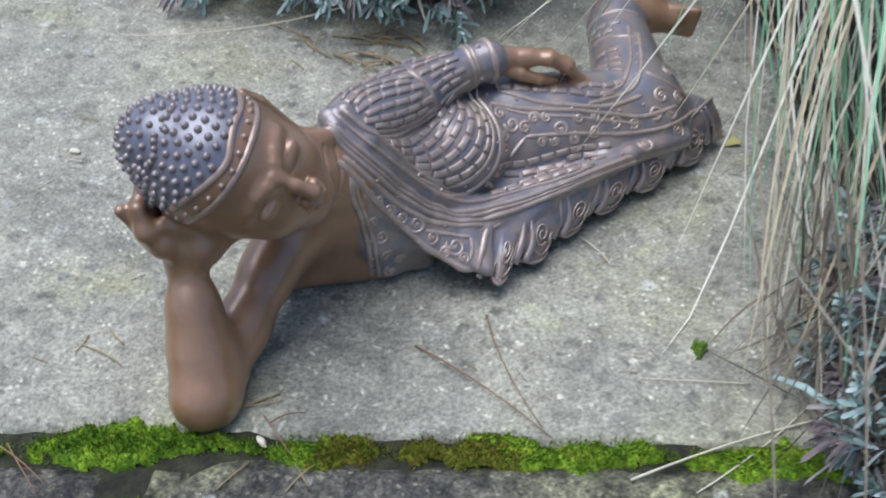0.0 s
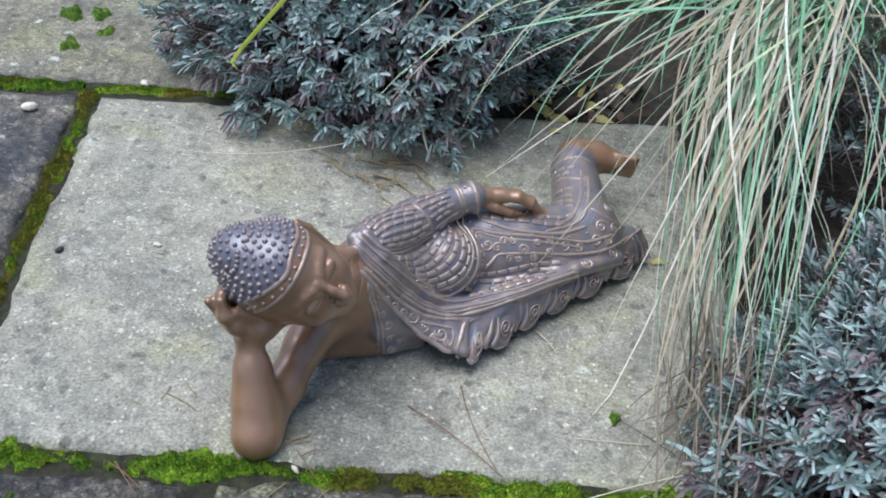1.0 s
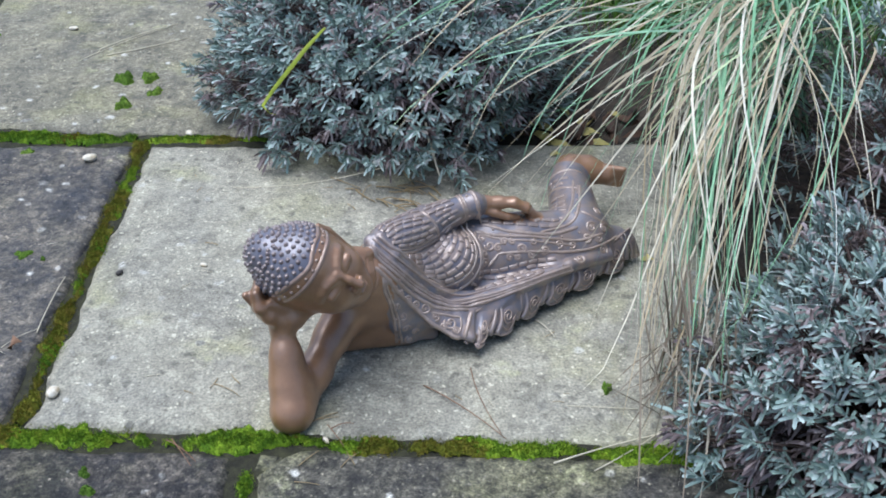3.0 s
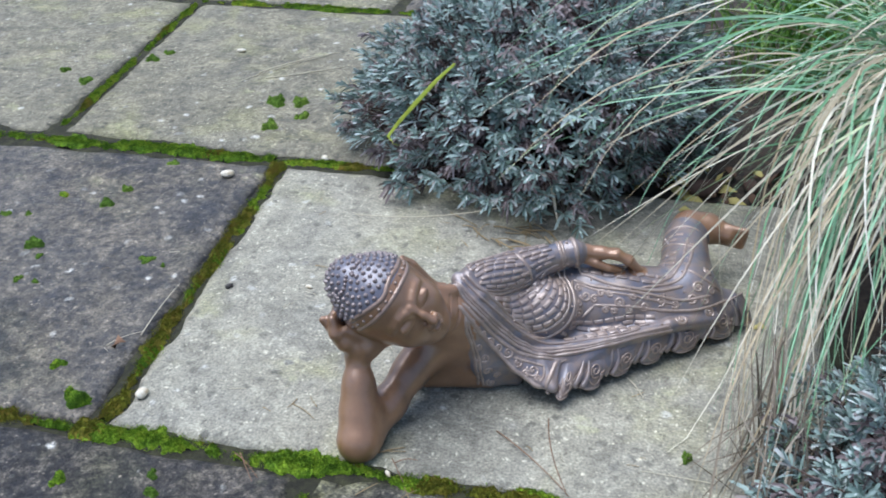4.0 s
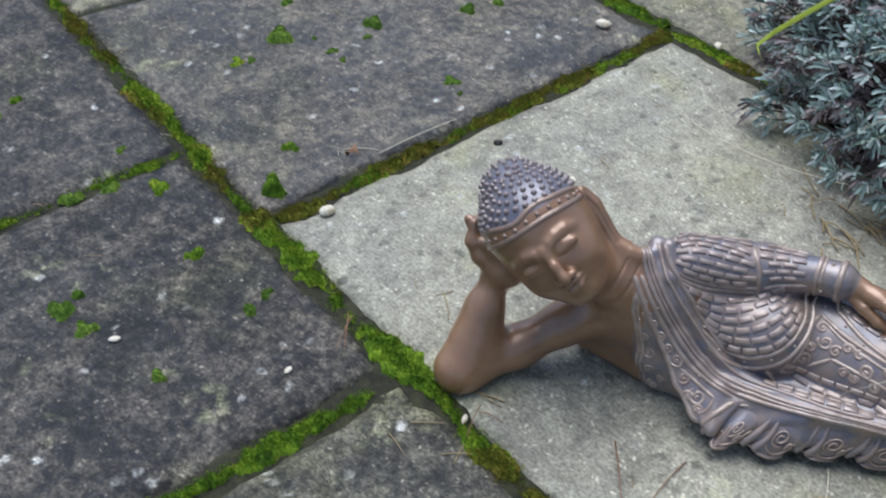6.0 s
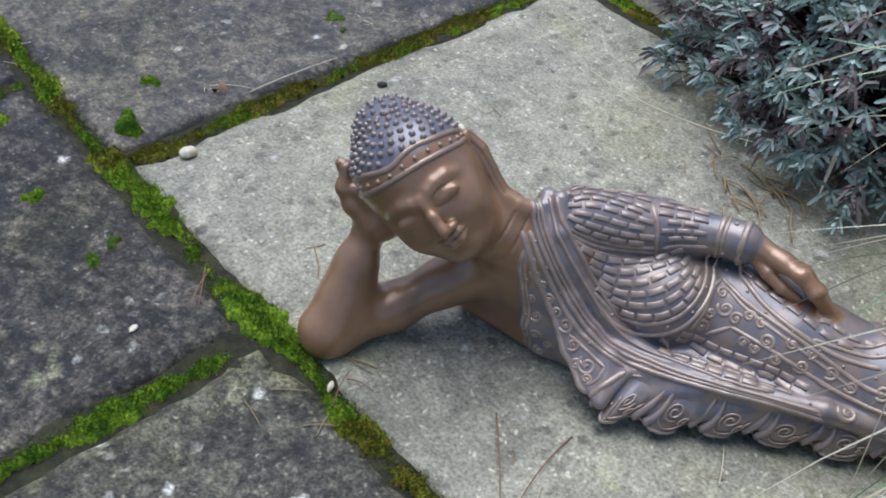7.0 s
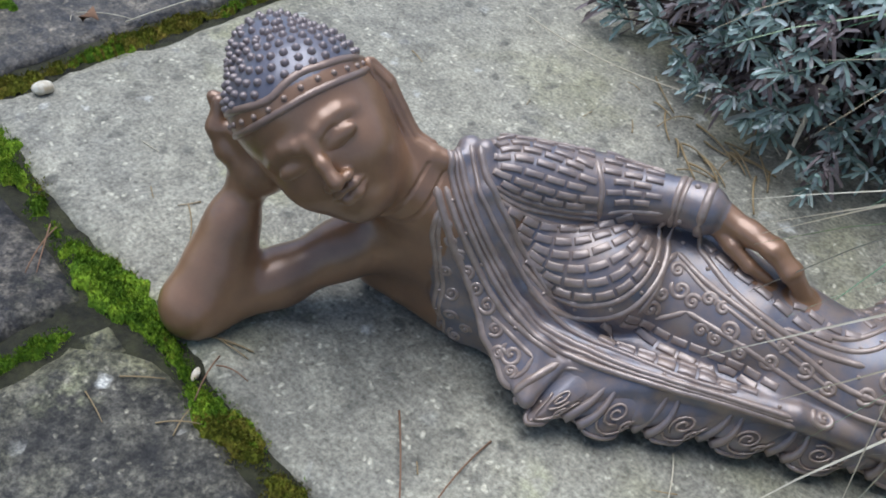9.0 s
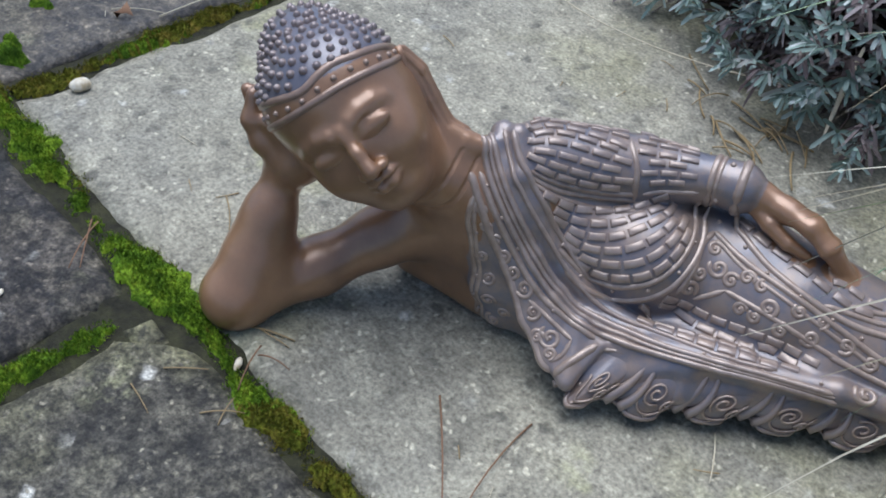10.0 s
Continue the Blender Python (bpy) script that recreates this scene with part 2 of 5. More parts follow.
class Soup:
    """Gathers many small pieces of geometry into one mesh."""

    def __init__(self):
        self.v, self.f = [], []

    def add(self, verts, faces):
        o = len(self.v)
        self.v.extend(verts)
        self.f.extend(tuple(i + o for i in f) for f in faces)

    def strip(self, points, width, side, taper=True, fold=0.0, blunt=2.2):
        """A blade along points: width at its widest, side the way across it, fold the keel's depth."""
        n = len(points)
        vs, fs = [], []
        for i, p in enumerate(points):
            s = i / (n - 1)
            w = width * (min(1.0, 0.45 + 2.2 * s) * (1 - s ** blunt) + 0.04 if taper else 1.0) / 2
            t = (points[min(i + 1, n - 1)] - points[max(i - 1, 0)]).normalized()
            a = (side - t * side.dot(t)).normalized()
            up = a.cross(t)
            vs += [p - a * w + up * fold * w, p.copy(), p + a * w + up * fold * w]
            if i:
                k = 3 * i
                fs += [(k - 3, k - 2, k + 1, k), (k - 2, k - 1, k + 2, k + 1)]
        self.add(vs, fs)

    def tube(self, points, radii, sides=6):
        """A round rod through points with a radius at each."""
        n = len(points)
        vs, fs = [], []
        a = None
        for i, p in enumerate(points):
            t = (points[min(i + 1, n - 1)] - points[max(i - 1, 0)]).normalized()
            if a is None:
                a = t.orthogonal().normalized()
            a = (a - t * a.dot(t)).normalized()
            b = t.cross(a)
            for k in range(sides):
                q = 2 * math.pi * k / sides
                vs.append(p + (a * math.cos(q) + b * math.sin(q)) * radii[i])
            if i:
                for k in range(sides):
                    j, l = (i - 1) * sides, i * sides
                    fs.append((j + k, j + (k + 1) % sides, l + (k + 1) % sides, l + k))
        fs.append(tuple(range(sides - 1, -1, -1)))
        fs.append(tuple(range((n - 1) * sides, n * sides)))
        self.add(vs, fs)

    def object(self, name, material, parent=None, smooth=True, label=""):
        return mesh_object(name, self.v, self.f, material, parent, smooth, label)


def bezier(a, b, c, n):
    return [a * (1 - s) ** 2 + b * 2 * s * (1 - s) + c * s * s for s in (i / (n - 1) for i in range(n))]


def rnd(a, b):
    return random.uniform(a, b)


# ---- ground and paving ----
ground = mesh_object("ground", [(-40, -40, -0.014), (40, -40, -0.014), (40, 40, -0.014), (-40, 40, -0.014)], [(0, 1, 2, 3)], SOIL)
tagged(ground, "dark damp garden soil under the paving", "ground", kind="structure")
bed_v, bed_f = [], []
BED_X, BED_Y = 176, 180
for j in range(BED_Y + 1):
    for i in range(BED_X + 1):
        x, y = -1.66 + 2.46 * i / BED_X, -0.62 + 2.50 * j / BED_Y
        bed_v.append((x, y, -0.0045 + 0.0032 * noise.noise(Vector((x * 22, y * 22, 4.0))) + 0.0014 * noise.noise(Vector((x * 60, y * 60, 9.0)))))
for j in range(BED_Y):
    for i in range(BED_X):
        if i / BED_X * 2.46 - 1.66 < 0.21 or j / BED_Y * 2.50 - 0.62 < 0.60:
            a = j * (BED_X + 1) + i
            bed_f.append((a, a + 1, a + BED_X + 2, a + BED_X + 1))
joint_bed = mesh_object("joint_bed", bed_v, bed_f, EARTH, None, True)
tagged(joint_bed, "grey-brown earth in the joints between the slabs", "ground", kind="structure")
pavement = new("pavement")
tagged(pavement, "old concrete paving slabs with mossy joints", "pavement", kind="structure")


def paving_slab(corners, material, label, seed, chip=None):
    """A slab with a worn, wavering rim and a slightly uneven face: corners from the south-west round by the south-east.
    chip: a corner broken off, as (x, y, size)."""
    sw, se, ne, nw = (Vector((*c, 0)) for c in corners)
    step = 0.0125
    nx, ny = max(4, round((se - sw).length / step)), max(4, round((nw - sw).length / step))
    vs, fs = [], []
    for j in range(ny + 1):
        for i in range(nx + 1):
            s, t = i / nx, j / ny
            p = sw.lerp(se, s).lerp(nw.lerp(ne, s), t)
            x, y = p.x, p.y
            rim = i in (0, nx) or j in (0, ny)
            near = i in (1, nx - 1) or j in (1, ny - 1)
            q = Vector((x * 14 + seed, y * 14, seed * 3.7))
            if rim:
                x += 0.0040 * noise.noise(q) + 0.0030 * noise.noise(q * 4) + 0.0016 * noise.noise(q * 9)
                y += 0.0040 * noise.noise(q + Vector((9, 4, 1))) + 0.0030 * noise.noise(q * 4 + Vector((3, 3, 3))) + 0.0016 * noise.noise(q * 9 + Vector((5, 1, 2)))
            worn = max(0.0, noise.noise(q * 1.3 + Vector((2, 7, 4))))
            z = 0.0012 * noise.noise(q * 0.6) + 0.0006 * noise.noise(q * 3) - (0.0035 + 0.006 * worn if rim else 0.0012 * worn if near else 0)
            if chip:
                d = abs(x - chip[0]) + abs(y - chip[1]) + 0.016 * noise.noise(q * 1.5)
                if d < chip[2]:
                    z -= min(0.010, (chip[2] - d) * 1.2)
            vs.append((x, y, z))
    w = nx + 1
    for j in range(ny):
        for i in range(nx):
            a = j * w + i
            fs.append((a, a + 1, a + w + 1, a + w))
    rim = [i for i in range(nx + 1)] + [j * w + nx for j in range(1, ny + 1)] + [ny * w + i for i in range(nx - 1, -1, -1)] + [j * w for j in range(ny - 1, 0, -1)]
    low = []
    for k in rim:
        low.append(len(vs))
        vs.append((vs[k][0], vs[k][1], -0.05))
    for k in range(len(rim)):
        n = (k + 1) % len(rim)
        fs.append((rim[k], low[k], low[n], rim[n]))
    fs.append(tuple(reversed(low)))
    return mesh_object("paving_slab", vs, fs, material, pavement, True, label)


SLABS = [
    (((0.004, 0.002), (0.78, -0.032), (0.78, 0.606), (0.006, 0.594)), LIGHT_SLAB, "buff concrete slab under the statue", None),
    (((-0.530, 0.026), (-0.024, -0.004), (-0.016, 0.597), (-0.484, 0.592)), DARK_SLAB, "dark damp concrete slab with moss specks", None),
    (((-0.838, 0.040), (-0.541, 0.022), (-0.496, 0.594), (-0.838, 0.630)), GREY_SLAB, "buff concrete slab", None),
    (((-1.45, 0.060), (-0.866, 0.040), (-0.866, 0.634), (-1.45, 0.665)), DARK_SLAB, "dark damp concrete slab", None),
    (((-0.780, -0.60), (-0.184, -0.60), (-0.184, -0.018), (-0.780, 0.018)), DAMP_SLAB, "dark damp concrete slab", None),
    (((-0.166, -0.60), (0.228, -0.60), (0.230, -0.036), (-0.168, -0.020)), DAMP_SLAB, "dark damp concrete slab with moss specks", None),
    (((0.264, -0.60), (0.84, -0.60), (0.84, -0.048), (0.262, -0.028)), BROWN_SLAB, "brown-grey concrete slab with a broken corner", (0.262, -0.028, 0.036)),
    (((-1.40, -0.60), (-0.81, -0.60), (-0.81, 0.012), (-1.40, 0.030)), GREY_SLAB, "grey concrete slab", None),
    (((-0.396, 0.648), (0.21, 0.620), (0.21, 1.236), (-0.396, 1.236)), GREY_SLAB, "buff concrete slab with moss specks", None),
    (((-1.00, 0.676), (-0.424, 0.640), (-0.420, 1.236), (-1.00, 1.236)), GREY_SLAB, "grey concrete slab", None),
    (((-1.62, 0.700), (-1.03, 0.680), (-1.03, 1.236), (-1.62, 1.236)), LIGHT_SLAB, "buff concrete slab", None),
    (((-0.62, 1.262), (0.0, 1.262), (0.0, 1.86), (-0.62, 1.86)), GREY_SLAB, "grey concrete slab", None),
    (((-1.25, 1.262), (-0.65, 1.262), (-0.65, 1.86), (-1.25, 1.86)), LIGHT_SLAB, "buff concrete slab", None),
    (((0.03, 1.262), (0.62, 1.262), (0.62, 1.86), (0.03, 1.86)), DARK_SLAB, "dark damp concrete slab", None),
]
SLABS += [
    (((-1.66, 1.262), (-1.28, 1.262), (-1.28, 1.86), (-1.66, 1.86)), GREY_SLAB, "grey concrete slab", None),
    (((-1.66, 0.062), (-1.48, 0.060), (-1.48, 0.668), (-1.66, 0.675)), GREY_SLAB, "grey concrete slab", None),
    (((-1.66, -0.60), (-1.43, -0.60), (-1.43, 0.030), (-1.66, 0.032)), DARK_SLAB, "dark damp concrete slab", None),
]
SLABS.append((((0.254, -0.056), (0.276, -0.056), (0.284, -0.036), (0.253, -0.031)), BROWN_SLAB, "broken grey-brown concrete fragment in the joint", None))
for n, (corners, mat, label, chip) in enumerate(SLABS):
    paving_slab(corners, mat, label, n * 5.3 + 1, chip)


# ---- the statue: a field of blended solids, skinned as one mesh, with raised relief laid on it ----
def unit(v):
    v = np.array(v, float)
    return v / np.linalg.norm(v)


HEAD = np.array((0.310, 0.0849, 0.1428))
H_UP = unit((-0.649, -0.344, 0.679))
H_FWD = np.array((0.688, -0.647, 0.330))
H_FWD = unit(H_FWD - H_UP * H_FWD.dot(H_UP))
H_LEFT = np.cross(H_FWD, H_UP) * -1
H_AX = np.array([H_LEFT, H_UP, H_FWD])
BODY = unit((0.82, 0.55, -0.03))
FRONT = unit((0.55, -0.82, 0.16))
FRONT = unit(FRONT - BODY * FRONT.dot(BODY))
B_AX = np.array([BODY, np.cross(FRONT, BODY), FRONT])

SOLIDS = []


def solid(kind, fn, lo, hi, k):
    SOLIDS.append((kind, fn, np.array(lo), np.array(hi), k))


def rod(kind, a, b, ra, rb, k=0.012):
    a, b = np.array(a, float), np.array(b, float)
    d = b - a
    dd = d @ d

    def fn(p):
        t = np.clip((p - a) @ d / dd, 0, 1)
        return np.linalg.norm(p - a - t[..., None] * d, axis=-1) - (ra + (rb - ra) * t)
    r = max(ra, rb)
    solid(kind, fn, np.minimum(a, b) - r, np.maximum(a, b) + r, k)


def limb(kind, points, radii, k=0.008):
    """A chain of tapering rods through points."""
    for a, b, ra, rb in zip(points, points[1:], radii, radii[1:]):
        rod(kind, a, b, ra, rb, k)


def egg(kind, c, semi, ax=np.eye(3), k=0.012):
    c, semi = np.array(c, float), np.array(semi, float)

    def fn(p):
        q = (p - c) @ ax.T
        k0 = np.linalg.norm(q / semi, axis=-1)
        k1 = np.linalg.norm(q / semi ** 2, axis=-1)
        return k0 * (k0 - 1) / np.maximum(k1, 1e-6)
    solid(kind, fn, c - semi.max(), c + semi.max(), k)


def sheet(kind, a, b, c, r, k=0.012):
    """A triangle of cloth of half-thickness r."""
    a, b, c = (np.array(v, float) for v in (a, b, c))
    n = unit(np.cross(b - a, c - a))

    def seg(p, u, v):
        d = v - u
        t = np.clip((p - u) @ d / (d @ d), 0, 1)
        return np.linalg.norm(p - u - t[..., None] * d, axis=-1)

    def fn(p):
        edge = np.minimum(np.minimum(seg(p, a, b), seg(p, b, c)), seg(p, c, a))
        inside = (((p - a) @ np.cross(n, b - a)) >= 0) & (((p - b) @ np.cross(n, c - b)) >= 0) & (((p - c) @ np.cross(n, a - c)) >= 0)
        return np.where(inside, np.abs((p - a) @ n), edge) - r
    solid(kind, fn, np.minimum(np.minimum(a, b), c) - r, np.maximum(np.maximum(a, b), c) + r, k)


def cloth_band(left, right, r, k):
    """Cloth of half-thickness r spread between two lines of the same number of places."""
    for a, b, c, d in zip(left, left[1:], right, right[1:]):
        sheet("cloth", a, b, c, r, k)
        sheet("cloth", b, d, c, r, k)


def hd(l, u, f):
    """A place on the head: left, up, forward from its middle."""
    return HEAD + H_AX.T @ np.array((l, u, f))


# head and face
egg("skin", hd(0, 0.0068, -0.0009), (0.0425, 0.0374, 0.0500), H_AX)
egg("skin", hd(0, -0.0207, 0.0093), (0.0345, 0.0374, 0.0380), H_AX, 0.02)
egg("skin", hd(0, -0.0440, 0.0290), (0.0140, 0.0105, 0.0125), H_AX, 0.015)
for s in (-1, 1):
    egg("skin", hd(0.0180 * s, -0.0165, 0.0300), (0.0140, 0.0155, 0.0140), H_AX, 0.012)
    egg("skin", hd(0.0155 * s, -0.0008, 0.0452), (0.0112, 0.0054, 0.0048), H_AX, 0.003)
    limb("skin", [hd(0.0036 * s, 0.0058, 0.0500), hd(0.0080 * s, 0.0096, 0.0484), hd(0.0150 * s, 0.0112, 0.0453), hd(0.0225 * s, 0.0096, 0.0407), hd(0.0285 * s, 0.0062, 0.0357)], (0.0016, 0.0016, 0.0015, 0.0013, 0.0010), 0.008)
    egg("skin", hd(0.0058 * s, -0.0198, 0.0520), (0.0042, 0.0036, 0.0046), H_AX, 0.0025)
    limb("skin", [hd(0.0022 * s, -0.0262, 0.0508), hd(0.0060 * s, -0.0270, 0.0490), hd(0.0108 * s, -0.0276, 0.0440)], (0.0026, 0.0023, 0.0013), 0.0025)
limb("skin", [hd(0, 0.0085, 0.0500), hd(0, -0.006, 0.0552), hd(0, -0.0176, 0.0588)], (0.0030, 0.0036, 0.0050), 0.004)
limb("skin", [hd(-0.0088, -0.0308, 0.0448), hd(-0.0040, -0.0328, 0.0478), hd(0.0040, -0.0328, 0.0478), hd(0.0088, -0.0308, 0.0448)], (0.0018, 0.0031, 0.0031, 0.0018), 0.0025)
# the long left ear, whose lobe swings out over the shoulder; the other lies in the palm
limb("skin", [hd(0.0440, 0.0110, -0.003), hd(0.0446, -0.004, -0.005), hd(0.0405, -0.022, -0.004), hd(0.0372, -0.041, -0.003), hd(0.0415, -0.0550, -0.001), hd(0.0465, -0.0625, 0.0)], (0.0044, 0.0054, 0.0052, 0.0046, 0.0056, 0.0048), 0.0012)
# hair cap and the broad knot on the crown
egg("hair", hd(0, 0.0213, 0.0013), (0.0432, 0.0412, 0.0472), H_AX, 0.004)
egg("hair", hd(0, 0.0435, -0.0142), (0.0279, 0.0279, 0.0312), H_AX, 0.005)
# neck, chest, right arm and hand
rod("skin", hd(0, -0.028, -0.008), (0.376, 0.154, 0.087), 0.025, 0.029, 0.014)
sheet("skin", (0.330, 0.127, 0.014), (0.400, 0.146, 0.010), (0.380, 0.155, 0.111), 0.013, 0.016)
egg("skin", (0.384, 0.164, 0.065), (0.042, 0.064, 0.034), B_AX, 0.02)
rod("skin", (0.336, 0.122, 0.052), (0.374, 0.154, 0.079), 0.022, 0.030, 0.02)
limb("skin", [(0.336, 0.125, 0.058), (0.323, 0.100, 0.042), (0.306, 0.062, 0.0235), (0.288, 0.0095, 0.0145)], (0.020, 0.0185, 0.0180, 0.0200), 0.012)
limb("skin", [(0.2875, 0.0100, 0.0145), (0.2840, 0.030, 0.0400), (0.2812, 0.0420, 0.0640), (0.2770, 0.0585, 0.0920)], (0.0200, 0.0182, 0.0144, 0.0104), 0.016)
limb("skin", [(0.2766, 0.0585, 0.0925), hd(-0.0590, 0.004, -0.020)], (0.0118, 0.0100), 0.010)
# the hollow hand: heel, palm and fingers stand off the head and close on it at their tips
limb("skin", [hd(-0.0600, -0.006, -0.022), hd(-0.0500, -0.006, -0.010), hd(-0.0400, -0.008, -0.002)], (0.0112, 0.0105, 0.0090), 0.010)
sheet("skin", hd(-0.0590, 0.000, -0.016), hd(-0.0575, 0.022, -0.018), hd(-0.0480, 0.010, -0.040), 0.0050, 0.006)
sheet("skin", hd(-0.0570, -0.002, -0.014), hd(-0.0440, -0.008, -0.004), hd(-0.0480, 0.028, -0.012), 0.0050, 0.006)
sheet("skin", hd(-0.0575, 0.022, -0.018), hd(-0.0470, 0.026, -0.042), hd(-0.0480, 0.010, -0.040), 0.0050, 0.006)
sheet("skin", hd(-0.0575, 0.000, -0.022), hd(-0.0580, 0.024, -0.025), hd(-0.0400, 0.010, -0.022), 0.0040, 0.004)
sheet("skin", hd(-0.0580, 0.024, -0.025), hd(-0.0400, 0.010, -0.022), hd(-0.0400, 0.036, -0.026), 0.0040, 0.004)
sheet("skin", hd(-0.0580, 0.024, -0.025), hd(-0.0400, 0.036, -0.026), hd(-0.0480, 0.048, -0.028), 0.0040, 0.004)
for n in range(4):
    f, l = -0.016 - 0.0088 * n, 0.0028 * n
    limb("skin", [hd(-0.0590 + l, 0.004, f), hd(-0.0605 + l, 0.019, f), hd(-0.0555 + 1.8 * l, 0.034 - 0.0020 * n, f + 0.001 * n), hd(-0.0435 + 2.2 * l, 0.0450 - 0.0025 * n, f + 0.003 * n)], (0.0060, 0.0058, 0.0055, 0.0044), 0.006)
# trunk, hips and legs in the robe
egg("cloth", (0.392, 0.176, 0.066), (0.044, 0.054, 0.034), B_AX, 0.012)
egg("cloth", (0.418, 0.190, 0.062), (0.036, 0.040, 0.036), B_AX, 0.008)
egg("cloth", (0.447, 0.216, 0.059), (0.050, 0.042, 0.047), B_AX, 0.008)
rod("cloth", (0.440, 0.236, 0.064), (0.500, 0.264, 0.066), 0.028, 0.029, 0.010)
egg("cloth", (0.524, 0.260, 0.044), (0.068, 0.044, 0.040), B_AX, 0.015)
rod("cloth", (0.539, 0.263, 0.040), (0.616, 0.284, 0.032), 0.041, 0.032, 0.015)
rod("cloth", (0.616, 0.283, 0.028), (0.660, 0.308, 0.024), 0.032, 0.021, 0.015)
rod("cloth", (0.539, 0.268, 0.046), (0.613, 0.304, 0.043), 0.036, 0.033, 0.02)
rod("cloth", (0.612, 0.306, 0.046), (0.608, 0.400, 0.058), 0.035, 0.0265, 0.015)
limb("skin", [(0.608, 0.400, 0.059), (0.612, 0.418, 0.064), (0.634, 0.421, 0.064), (0.660, 0.414, 0.061)], (0.0222, 0.0212, 0.0185, 0.0135), 0.008)
for n in range(5):
    rod("skin", (0.660, 0.414, 0.051 + 0.0050 * n), (0.677 + 0.001 * n, 0.410, 0.049 + 0.0055 * n), 0.0052, 0.0042, 0.004)
# left arm in its sleeve, cuff and hand on the hip
rod("cloth", (0.384, 0.174, 0.112), (0.424, 0.222, 0.106), 0.0260, 0.0245, 0.003)
rod("cloth", (0.424, 0.223, 0.107), (0.467, 0.252, 0.113), 0.0225, 0.0150, 0.003)
rod("cloth", (0.464, 0.251, 0.113), (0.480, 0.2575, 0.114), 0.0150, 0.0165, 0.0015)
limb("skin", [(0.477, 0.2580, 0.1130), (0.494, 0.2630, 0.1128), (0.512, 0.2655, 0.1125)], (0.0098, 0.0092, 0.0082), 0.004)
for a, b, c, d in (((0.508, 0.2620, 0.1130), (0.529, 0.2625, 0.1130), (0.5440, 0.2640, 0.1045), (0.5570, 0.2752, 0.0842)), ((0.508, 0.2660, 0.1135), (0.530, 0.2665, 0.1130), (0.5455, 0.2690, 0.1048), (0.5588, 0.2785, 0.0842)),
                   ((0.508, 0.2705, 0.1120), (0.529, 0.2715, 0.1110), (0.5435, 0.2740, 0.1030), (0.5575, 0.2820, 0.0838)), ((0.506, 0.2740, 0.1095), (0.525, 0.2760, 0.1075), (0.5380, 0.2790, 0.0990), (0.5535, 0.2850, 0.0832))):
    limb("skin", [a, b, c, d], (0.0052, 0.0048, 0.0040, 0.0028), 0.004)
limb("skin", [(0.488, 0.2600, 0.1095), (0.507, 0.2562, 0.1035), (0.522, 0.2578, 0.0975), (0.5345, 0.2628, 0.0935)], (0.0068, 0.0052, 0.0047, 0.0032), 0.0015)
# the gathered sash, from the shoulder across to the hip and down the skirt
SASH = [np.array(v) for v in ((0.366, 0.158, 0.130), (0.381, 0.146, 0.113), (0.400, 0.143, 0.088), (0.422, 0.146, 0.063), (0.448, 0.151, 0.044), (0.482, 0.162, 0.040), (0.538, 0.194, 0.043), (0.596, 0.232, 0.044), (0.647, 0.269, 0.034))]
SASH_IN = [np.array(v) for v in ((0.376, 0.160, 0.134), (0.392, 0.149, 0.118), (0.410, 0.151, 0.092), (0.432, 0.157, 0.066), (0.458, 0.165, 0.047), (0.490, 0.176, 0.042), (0.545, 0.206, 0.045))]
# the lapel, which hangs clear of the chest and ends in a square corner over the hip
RIM = [np.array(v) for v in ((0.364, 0.139, 0.122), (0.374, 0.133, 0.109), (0.386, 0.131, 0.094), (0.408, 0.1325, 0.066), (0.4345, 0.1275, 0.041), (0.4590, 0.1230, 0.0275), (0.4780, 0.1205, 0.0245))]
INNER = [np.array(v) for v in ((0.370, 0.150, 0.130), (0.383, 0.143, 0.115), (0.398, 0.140, 0.098), (0.418, 0.142, 0.075), (0.440, 0.1445, 0.055), (0.4620, 0.146, 0.0450), (0.4785, 0.1475, 0.0400))]
cloth_band(RIM, INNER, 0.0042, 0.005)
UNDER = [np.array(v) for v in ((0.383, 0.147, 0.106), (0.388, 0.134, 0.070), (0.396, 0.1315, 0.040), (0.404, 0.1385, 0.016))]
UNDER_IN = [np.array(v) for v in ((0.400, 0.155, 0.100), (0.412, 0.146, 0.066), (0.425, 0.145, 0.036), (0.432, 0.150, 0.008))]
cloth_band(UNDER, UNDER_IN, 0.0085, 0.010)
# the skirt's fall from the sash towards the hem
FALL = [np.array(v) for v in ((0.486, 0.160, 0.042), (0.525, 0.184, 0.041), (0.577, 0.224, 0.039), (0.620, 0.258, 0.034), (0.668, 0.306, 0.030))]
FALL_LOW = [np.array(v) for v in ((0.490, 0.146, 0.024), (0.526, 0.172, 0.022), (0.572, 0.210, 0.022), (0.618, 0.246, 0.020), (0.664, 0.292, 0.016))]
cloth_band(FALL, FALL_LOW, 0.006, 0.008)
sheet("cloth", (0.446, 0.180, 0.034), (0.479, 0.160, 0.034), (0.577, 0.236, 0.040), 0.008, 0.010)
sheet("cloth", (0.577, 0.236, 0.044), (0.660, 0.297, 0.022), (0.662, 0.311, 0.032), 0.008, 0.015)
for line, r in ((SASH, 0.0085), (SASH_IN, 0.0075)):
    for a, b in zip(line, line[1:]):
        rod("cloth", a, b, r, r, 0.003)

